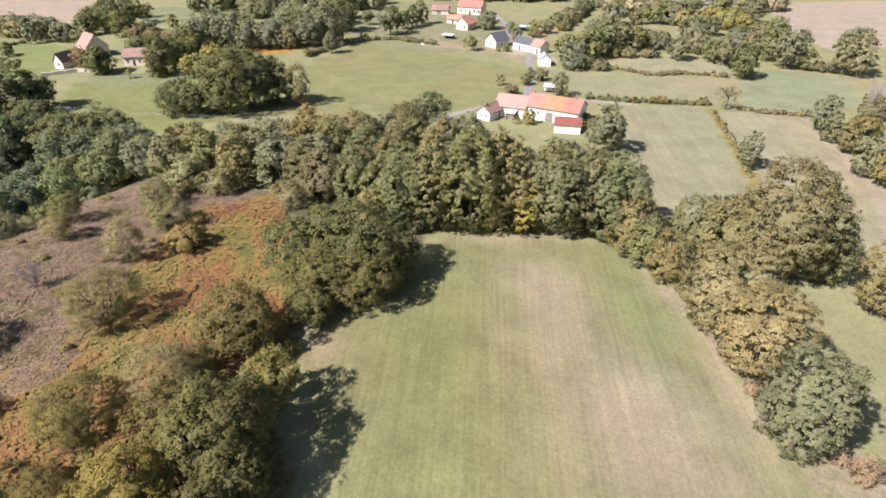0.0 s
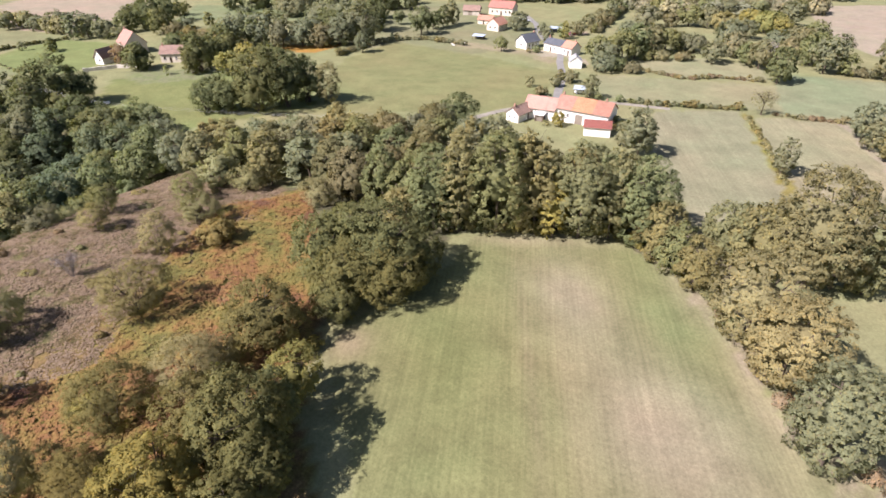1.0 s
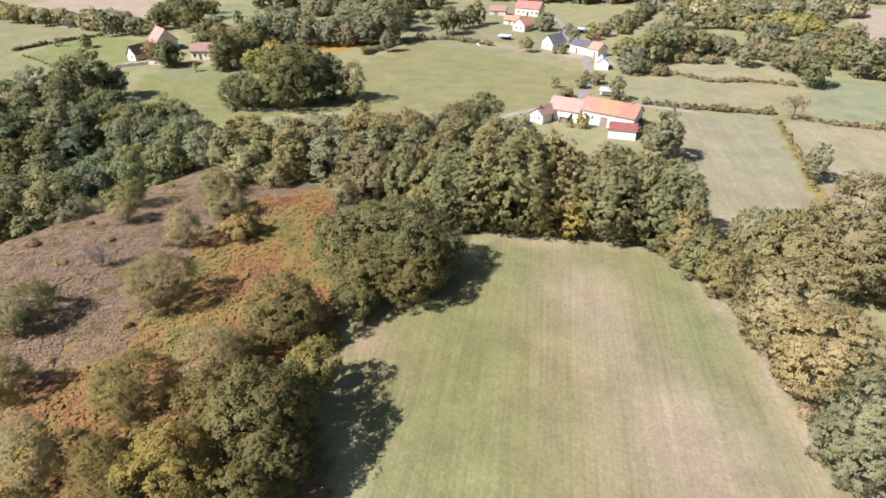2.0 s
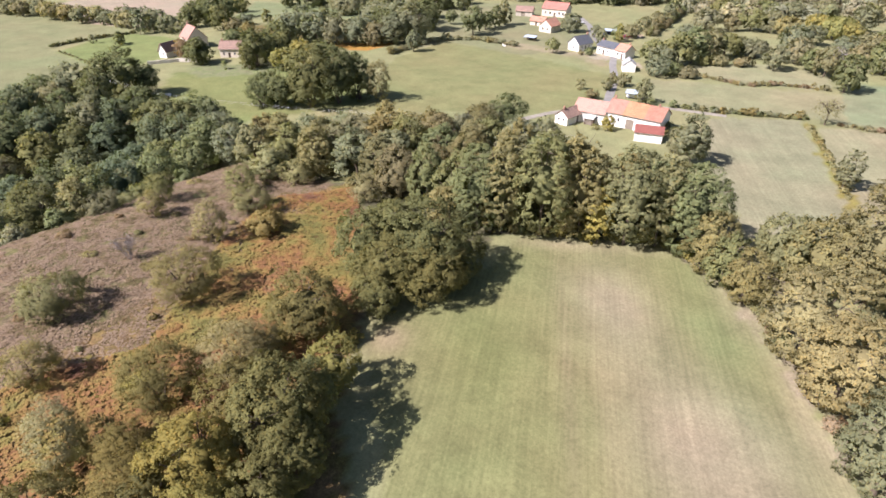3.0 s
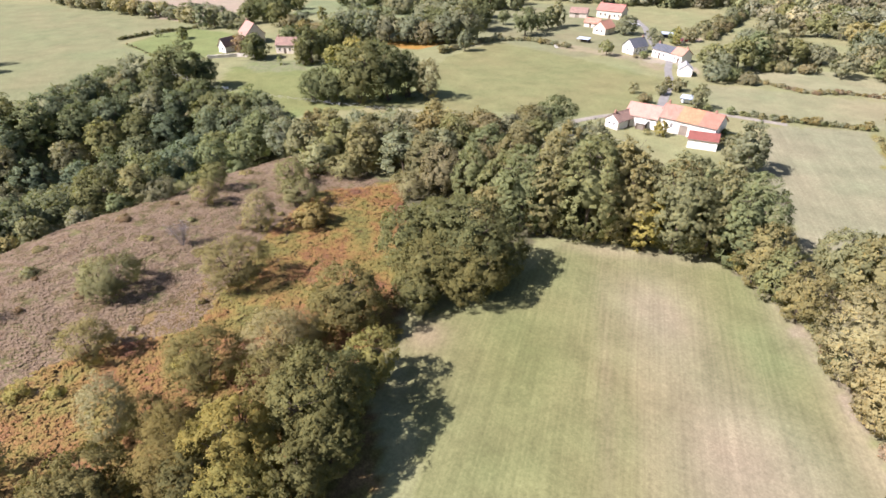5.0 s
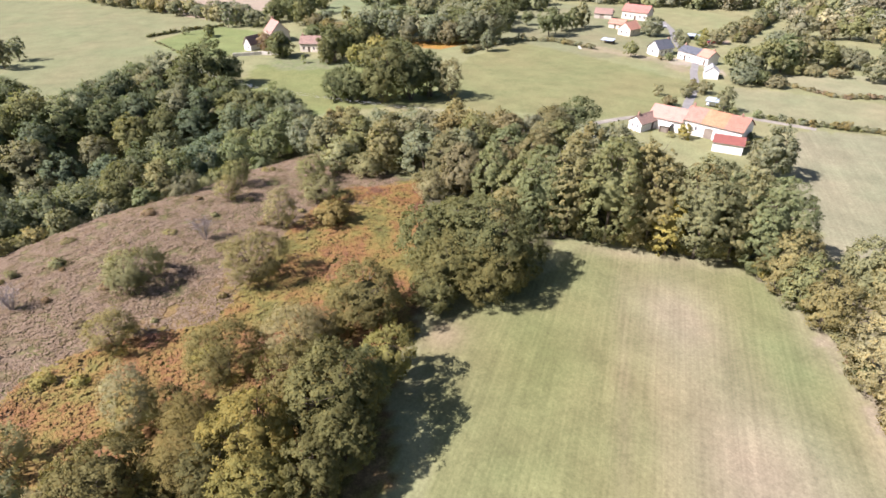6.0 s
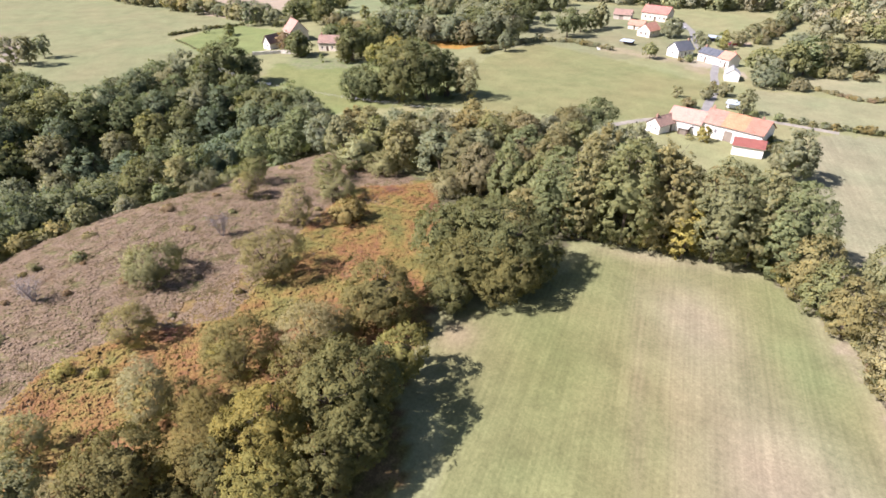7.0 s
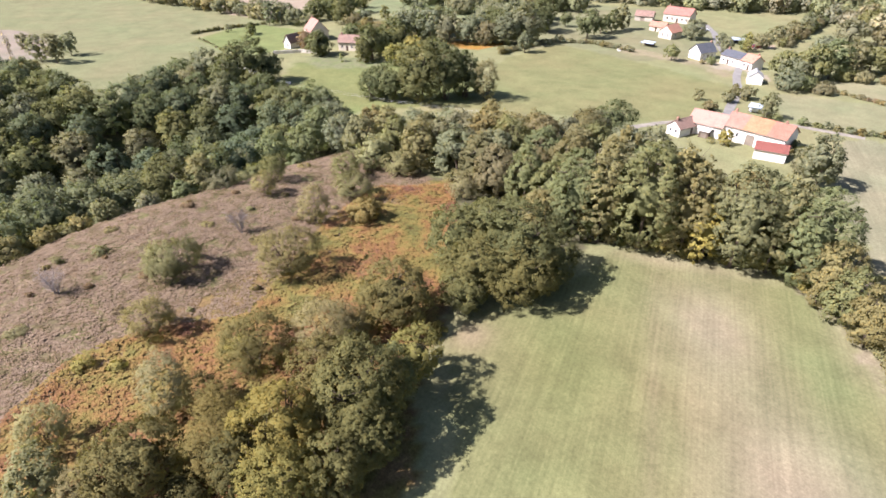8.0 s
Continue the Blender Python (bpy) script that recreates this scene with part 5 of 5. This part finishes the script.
def house(name, label, x, y, turn, length, width, eave, ridge, walls, roofing, openings=(), chimneys=(), over=0.35, category="house", group="", trim=None, shutters=None):
    """a gabled house: x along the ridge, the front towards -y; its front left corner at (x, y).
    openings: side (front, back, left, right), kind, place along the wall, height above the floor, width, height"""
    z = min(ground(x, y), ground(x + length * math.cos(radians(turn)), y + length * math.sin(radians(turn))))
    root = thing(name, pose(x, y, z, 0, 0, turn), label, category, group)
    sides = {
        "front": (Matrix.Identity(4), length), "back": (pose(length, width, 0, 0, 0, 180), length),
        "left": (pose(-0.003, width - 0.003, 0, 0, 0, -90), width - 0.006), "right": (pose(length + 0.003, 0.003, 0, 0, 0, 90), width - 0.006),
    }
    for side, (m, run) in sides.items():
        bm = bmesh.new()
        facade(bm, run, eave, [o[2:] for o in openings if o[0] == side])
        bmesh.ops.remove_doubles(bm, verts=bm.verts[:], dist=0.001)
        bmesh.ops.transform(bm, matrix=m, verts=bm.verts[:])
        part("wall", bm, walls, root)
    for x0, x1 in ((0, 0.35), (length - 0.35, length)):
        bm = bmesh.new()
        a = [bm.verts.new(p) for p in ((x0, 0, eave), (x0, width, eave), (x0, width / 2, ridge))]
        b = [bm.verts.new(p) for p in ((x1, 0, eave), (x1, width, eave), (x1, width / 2, ridge))]
        bm.faces.new(a[::-1])
        bm.faces.new(b)
        for i in range(3):
            j = (i + 1) % 3
            bm.faces.new((a[i], a[j], b[j], b[i]))
        part("gable", bm, walls, root)
    drop = (ridge - eave) / (width / 2) * over
    bm = bmesh.new()
    slope(bm, (-over, width / 2, ridge), (length + over, width / 2, ridge), (-over, -over, eave - drop), (length + over, -over, eave - drop))
    slope(bm, (-over, width / 2, ridge), (length + over, width / 2, ridge), (-over, width + over, eave - drop), (length + over, width + over, eave - drop))
    roof = part("roof", bm, roofing, root)
    bm = bmesh.new()
    count = max(2, round((length + 2 * over) / 0.5))
    for i in range(count):
        x0 = -over + (length + 2 * over) * i / count
        tube(bm, (x0, width / 2, ridge + 0.08), (x0 + (length + 2 * over) / count + 0.03, width / 2, ridge + 0.08), 0.14, 0.125, 8)
    part("ridge_cap", bm, roofing, roof)
    for yy in (-over - 0.03, width + over + 0.03):
        bm = bmesh.new()
        tube(bm, (-over, yy, eave - drop - 0.05), (length + over, yy, eave - drop - 0.05), 0.07, 0.07, 6)
        part("gutter", bm, WOOD_GREY, roof)
    for side, kind, a, zz, w, h in openings:
        m = sides[side][0] @ Matrix.Translation((a, 0, zz))
        if kind == "window":
            window(root, m, w, h, trim or WHITE_PAINT, shutters)
        else:
            door(root, m, w, h, WOOD_DARK if kind == "door" else WOOD_GREY)
    for cx, tall in chimneys:
        bm = bmesh.new()
        box(bm, cx - 0.3, width / 2 - 0.26, ridge - 0.6, cx + 0.3, width / 2 + 0.26, ridge + tall)
        box(bm, cx - 0.36, width / 2 - 0.32, ridge + tall - 0.15, cx + 0.36, width / 2 + 0.32, ridge + tall - 0.03)
        stack = part("chimney", bm, BRICK, root)
        bm = bmesh.new()
        tube(bm, (cx, width / 2, ridge + tall), (cx, width / 2, ridge + tall + 0.35), 0.14, 0.12, 8)
        part("chimney_pot", bm, CLAY, stack)
    return root


# the long white farm
house("farmhouse", "long white farmhouse with a patched orange tiled roof", 24.5, 161.3, -29, 15.8, 8.4, 4.0, 6.5, RENDER_WHITE, CLAY_PATCHED,
      (("front", "window", 1.2, 2.2, 0.7, 0.8), ("front", "window", 3.6, 1.5, 0.7, 1.2), ("front", "gate", 6.2, 0.0, 2.3, 2.8), ("front", "window", 10.2, 1.0, 0.9, 1.2),
       ("front", "door", 12.0, 0.0, 1.0, 2.1), ("front", "window", 13.6, 1.0, 0.9, 1.2), ("right", "window", 2.0, 1.2, 0.9, 1.1), ("right", "door", 5.2, 0.0, 1.0, 2.1), ("back", "window", 4, 1.1, 0.9, 1.1)),
      ((0.7, 0.9), (13.6, 0.7)), group="farm buildings")
house("barn", "white barn with a faded pink tiled roof", 15.7, 163.7, -23, 9.0, 7.6, 3.3, 5.7, RENDER_WHITE, CLAY_PINK,
      (("front", "window", 6.8, 1.6, 0.7, 0.7),), category="barn", group="farm buildings")
house("outhouse", "small white gabled outhouse with brown tiles", 13.6, 157.9, 50, 7.0, 4.4, 2.5, 4.2, RENDER_WHITE, CLAY_OLD,
      (("left", "window", 1.0, 1.0, 0.7, 0.9), ("left", "window", 2.7, 1.0, 0.7, 0.9), ("front", "door", 4.6, 0, 1.0, 2.0)), ((1.0, 0.8),), over=0.3, category="outhouse", group="farm buildings")
house("lean_to", "low open-sided lean-to with a white sheet roof", 18.6, 160.4, -23, 2.6, 2.6, 1.9, 2.3, WOOD_DARK, WHITE_PAINT,
      (("front", "gate", 0.4, 0, 1.8, 1.7),), over=0.15, category="shed", group="farm buildings")
house("shed", "white shed with a plain dark red roof", 31.0, 148.7, -11, 7.1, 4.4, 2.6, 3.9, RENDER_WHITE, CLAY_RED,
      (("right", "gate", 0.9, 0, 2.4, 2.2),), over=0.25, category="shed", group="farm buildings")
house("barn", "small white gabled barn with a pale grey roof beside the road", 42.6, 224.6, 86, 6.0, 4.7, 2.6, 4.4, RENDER_WHITE, SLATE_PALE, (("right", "gate", 1.2, 0, 2.4, 2.3),), over=0.2, category="barn", group="hamlet houses")
house("house", "low white house with a slate roof along the road", 31.2, 257.6, -48, 9.9, 6.0, 3.3, 5.0, RENDER_WHITE, SLATE,
      (("front", "window", 1.2, 1.0, 0.9, 1.1), ("front", "door", 3.3, 0, 1.0, 2.1), ("front", "window", 5.6, 1.0, 0.9, 1.1)), ((0.6, 0.8),), group="hamlet houses")
house("house", "small white house with a bright orange roof", 38.0, 249.8, -48, 5.2, 6.0, 3.2, 5.3, RENDER_WHITE, CLAY, (("front", "window", 1.0, 1.0, 0.9, 1.1), ("front", "door", 3.0, 0, 1.0, 2.1)), ((4.6, 0.8),), group="hamlet houses")
house("house", "white house with a dark slate roof and gable", 23.5, 258.2, 42, 8.5, 6.4, 3.1, 5.9, RENDER_WHITE, SLATE, (("left", "window", 2.6, 1.0, 1.0, 1.2), ("front", "window", 1.6, 1.0, 0.9, 1.1), ("front", "door", 3.8, 0, 1.0, 2.1), ("front", "window", 6.0, 1.0, 0.9, 1.1)), ((7.8, 0.8),), group="hamlet houses")
house("house", "large cream house with a red tiled roof", 8.4, 347.5, -24, 14.5, 8.5, 4.2, 7.2, RENDER_CREAM, CLAY_ROSE, (("front", "window", 1.8, 1.2, 1.0, 1.4), ("front", "window", 4.6, 1.2, 1.0, 1.4), ("front", "door", 7.2, 0, 1.2, 2.2), ("front", "window", 10, 1.2, 1.0, 1.4), ("front", "window", 12.4, 1.2, 1.0, 1.4)), ((1, 1.0),), group="hamlet houses")
house("house", "cream gabled house with an orange roof", 12.4, 298.0, 55, 8.6, 7.0, 3.2, 6.0, RENDER_CREAM, CLAY, (("left", "window", 1.6, 1.0, 1.0, 1.2), ("left", "window", 4.4, 1.0, 1.0, 1.2), ("front", "window", 3, 1.0, 0.9, 1.1)), group="hamlet houses")
house("outhouse", "low cream outhouse with an orange roof", 2.0, 318.5, -25, 8.0, 5.0, 2.4, 4.2, RENDER_CREAM, CLAY, (("front", "door", 3, 0, 1.0, 2.0),), category="outhouse", group="hamlet houses")
house("outhouse", "brown stone outhouse with an old tiled roof", -6.4, 344.0, -10, 9.5, 6.0, 2.8, 5.0, STONE, CLAY_OLD, (("front", "gate", 3, 0, 2.4, 2.3),), category="outhouse", group="hamlet houses")
# the western houses
house("house", "stone house with a steep faded pink roof", -139.0, 240.0, 138, 10.0, 8.5, 4.2, 8.6, RENDER_CREAM, CLAY_PINK, (("left", "window", 1.4, 1.0, 0.9, 1.2), ("left", "window", 5.6, 1.0, 0.9, 1.2), ("back", "window", 2.4, 1.0, 0.9, 1.2), ("back", "window", 6.4, 1.0, 0.9, 1.2)), ((9.3, 0.9),), group="western houses")
house("house", "small white gabled house among trees", -146.0, 218.0, 75, 7.0, 3.9, 2.8, 5.6, RENDER_WHITE, CLAY_OLD, (("left", "window", 1.8, 1.0, 0.9, 1.1),), group="western houses")
house("house", "cream house with a brown roof beside trees", -124.5, 222.0, 8, 8.5, 6.4, 3.6, 6.0, RENDER_CREAM, CLAY_OLD, (("front", "window", 1.2, 1.0, 0.9, 1.2), ("front", "door", 3.4, 0, 1.0, 2.1), ("front", "window", 5.6, 1.0, 0.9, 1.2)), ((0.8, 0.8),), group="western houses")


# ---- power line over the wood ----
def power_pole(x, y, tall):
    root = thing("power_pole", pose(x, y, ground(x, y), 0, 0, 78), "grey wooden power pole standing among trees", "pole", "power line")
    bm = bmesh.new()
    tube(bm, (0, 0, -0.5), (0, 0, tall), 0.14, 0.09, 8)
    part("mast", bm, WOOD_GREY, root)
    bm = bmesh.new()
    box(bm, -0.9, -0.05, tall - 0.35, 0.9, 0.05, tall - 0.22)
    part("crossarm", bm, WOOD_GREY, root)
    for k in (-0.8, 0, 0.8):
        bm = bmesh.new()
        tube(bm, (k, 0, tall - 0.22), (k, 0, tall - 0.05), 0.05, 0.035, 6)
        part("insulator", bm, WHITE_PAINT, root)


POLES = ((-141, 164.0, 9.5), (-104, 150.4, 8.0), (-24, 135.4, 9.0), (13, 127.9, 8.0))
for px, py, tall in POLES:
    power_pole(px, py, tall)
for (x0, y0, t0), (x1, y1, t1) in zip(POLES, POLES[1:]):
    for k in (-0.8, 0, 0.8):
        bm = bmesh.new()
        z0, z1 = ground(x0, y0) + t0, ground(x1, y1) + t1
        last = None
        for i in range(13):
            f = i / 12
            p = (x0 + (x1 - x0) * f + 0.2 * k, y0 + (y1 - y0) * f + 0.98 * k, z0 + (z1 - z0) * f - 3.0 * f * (1 - f))
            if last:
                tube(bm, last, p, 0.009, 0.009, 4)
            last = p
        tagged(part("power_cable", bm, ALUMINIUM, None, "pale sagging power cable above the trees"), category="cable", group="power line")


# ---- small things round the houses ----
def carport(x, y, turn, length, width, tall, label):
    root = thing("carport", pose(x, y, ground(x, y), 0, 0, turn), label, "carport")
    for px, py in ((0.1, 0.1), (length - 0.1, 0.1), (0.1, width - 0.1), (length - 0.1, width - 0.1)):
        bm = bmesh.new()
        box(bm, px - 0.06, py - 0.06, -0.3, px + 0.06, py + 0.06, tall)
        part("post", bm, WOOD_DARK, root)
    bm = bmesh.new()
    slab(bm, (-0.3, -0.3, tall), (length + 0.3, -0.3, tall), (length + 0.3, width + 0.3, tall + 0.35), (-0.3, width + 0.3, tall + 0.35), 0.06)
    part("roof", bm, SHEET, root)
    bm = bmesh.new()
    box(bm, 0.2, width - 0.14, 0, length - 0.2, width - 0.08, tall)
    part("back_panel", bm, WOOD_DARK, root)


carport(34.0, 187.6, -18, 4.6, 3.2, 2.1, "open carport with a pale blue sheet roof")
carport(38.0, 297.0, -20, 5.4, 3.6, 2.2, "open carport with a pale blue sheet roof beside the road")
carport(-0.6, 279.0, -22, 5.2, 3.6, 1.6, "low field shelter with a pale sheet roof")


def car(x, y, turn, paint, label):
    root = thing("car", pose(x, y, ground(x, y) + 0.02, 0, 0, turn), label, "car")
    bm = bmesh.new()
    lower = [(-2.05, 0.35), (2.05, 0.35), (2.1, 0.62), (1.95, 0.85), (1.0, 0.95), (0.45, 1.42), (-1.3, 1.45), (-1.95, 0.98), (-2.1, 0.7)]
    rings = [[bm.verts.new((px, s * (0.84 if pz < 1 else 0.68), pz)) for px, pz in lower] for s in (-1, 1)]
    bm.faces.new(rings[0])
    bm.faces.new(rings[1][::-1])
    for i in range(len(lower)):
        j = (i + 1) % len(lower)
        bm.faces.new((rings[0][i], rings[1][i], rings[1][j], rings[0][j]))
    body = part("body", bm, paint, root)
    for name, (x0, z0), (x1, z1) in (("windscreen", (0.98, 0.97), (0.49, 1.38)), ("rear_window", (-1.93, 1.0), (-1.36, 1.4))):
        bm = bmesh.new()
        v = [bm.verts.new(p) for p in ((x0, -0.7, z0), (x0, 0.7, z0), (x1, 0.6, z1), (x1, -0.6, z1))]
        bm.faces.new(v)
        bmesh.ops.translate(bm, verts=bm.verts[:], vec=(0.02 if x0 > 0 else -0.02, 0, 0.015))
        part(name, bm, GLASS, body)
    for px in (-1.3, 1.3):
        for s in (-1, 1):
            bm = bmesh.new()
            tube(bm, (px, s * 0.68, 0.32), (px, s * 0.88, 0.32), 0.32, 0.32, 12)
            wheel = part("wheel", bm, IRON, root)
            bm = bmesh.new()
            tube(bm, (px, s * 0.87, 0.32), (px, s * 0.89, 0.32), 0.19, 0.17, 10)
            part("rim", bm, SHEET, wheel)


PAINT_WHITE = plain("white car paint", (0.75, 0.75, 0.74), 0.3, grain=3, spread=0.03, relief=0.0)
PAINT_BLUE = plain("dark blue car paint", (0.03, 0.04, 0.07), 0.3, grain=3, spread=0.05, relief=0.0)
PAINT_RED = plain("dull red car paint", (0.25, 0.06, 0.05), 0.4, grain=3, spread=0.08, relief=0.0)
car(29.0, 326.0, 20, PAINT_WHITE, "white car parked on grass beside a house")
car(25.5, 331.0, 35, PAINT_WHITE, "white car parked on grass beside a house")
car(49.0, 292.0, 15, PAINT_RED, "dull red car parked on a gravel yard")
car(40.2, 298.6, -20, PAINT_BLUE, "dark blue car parked under the carport")
car(36.6, 189.4, -18, PAINT_WHITE, "white car parked under the carport")


def stone_wall(line, tall, thick, label):
    """a dry wall of rough courses along a line"""
    rng = random.Random(77)
    root = thing("garden_wall", pose(line[0][0], line[0][1], ground(*line[0])), label, "wall")
    for (x0, y0), (x1, y1) in zip(line, line[1:]):
        run = math.hypot(x1 - x0, y1 - y0)
        turn = math.degrees(math.atan2(y1 - y0, x1 - x0))
        count = max(1, round(run / 1.6))
        for i in range(count):
            bm = bmesh.new()
            box(bm, i * run / count, -thick / 2, -0.3, (i + 1) * run / count - 0.03, thick / 2, tall * rng.uniform(0.9, 1.08))
            z = ground(x0 + (x1 - x0) * i / count, y0 + (y1 - y0) * i / count) - ground(*line[0])
            bmesh.ops.transform(bm, matrix=pose(x0 - line[0][0], y0 - line[0][1], z, 0, 0, turn), verts=bm.verts[:])
            part("wall_block", bm, STONE_PALE, root)


stone_wall([(-148, 207.5), (-138, 213.5), (-128, 214.5)], 1.3, 0.5, "pale rubble garden wall along a lane")


def trough(x, y, turn):
    root = thing("water_trough", pose(x, y, ground(x, y), 0, 0, turn), "white metal water trough in a pasture", "trough")
    bm = bmesh.new()
    for a in ((0, 0, 0, 1.9, 0.08, 0.7), (0, 0.82, 0, 1.9, 0.9, 0.7), (0, 0.08, 0, 0.08, 0.82, 0.7), (1.82, 0.08, 0, 1.9, 0.82, 0.7), (0.08, 0.08, 0.05, 1.82, 0.82, 0.12)):
        box(bm, *a)
    part("tub", bm, WHITE_PAINT, root)


trough(-118.8, 170.6, 10)


def pallet_stack(x, y, turn, layers):
    root = thing("pallet_stack", pose(x, y, ground(x, y), 0, 0, turn), "stack of bleached timber pallets on grass", "pallets", "stacked timber")
    for k in range(layers):
        bm = bmesh.new()
        z = k * 0.15
        for yy in (0.0, 0.55, 1.1):
            box(bm, 0, yy, z, 1.2, yy + 0.1, z + 0.1)
        part("runner", bm, RENDER_WHITE, root)
        for i in range(5):
            bm = bmesh.new()
            box(bm, i * 0.27, 0, z + 0.1, i * 0.27 + 0.2, 1.2, z + 0.125)
            part("slat", bm, RENDER_WHITE, root)


for i, (x, y, n) in enumerate(((-10.0, 266.0, 3), (-7.6, 267.0, 2), (-5.4, 266.4, 4), (-3.4, 268.0, 3), (-8.4, 263.6, 2))):
    pallet_stack(x, y, 15 + 20 * i, n)
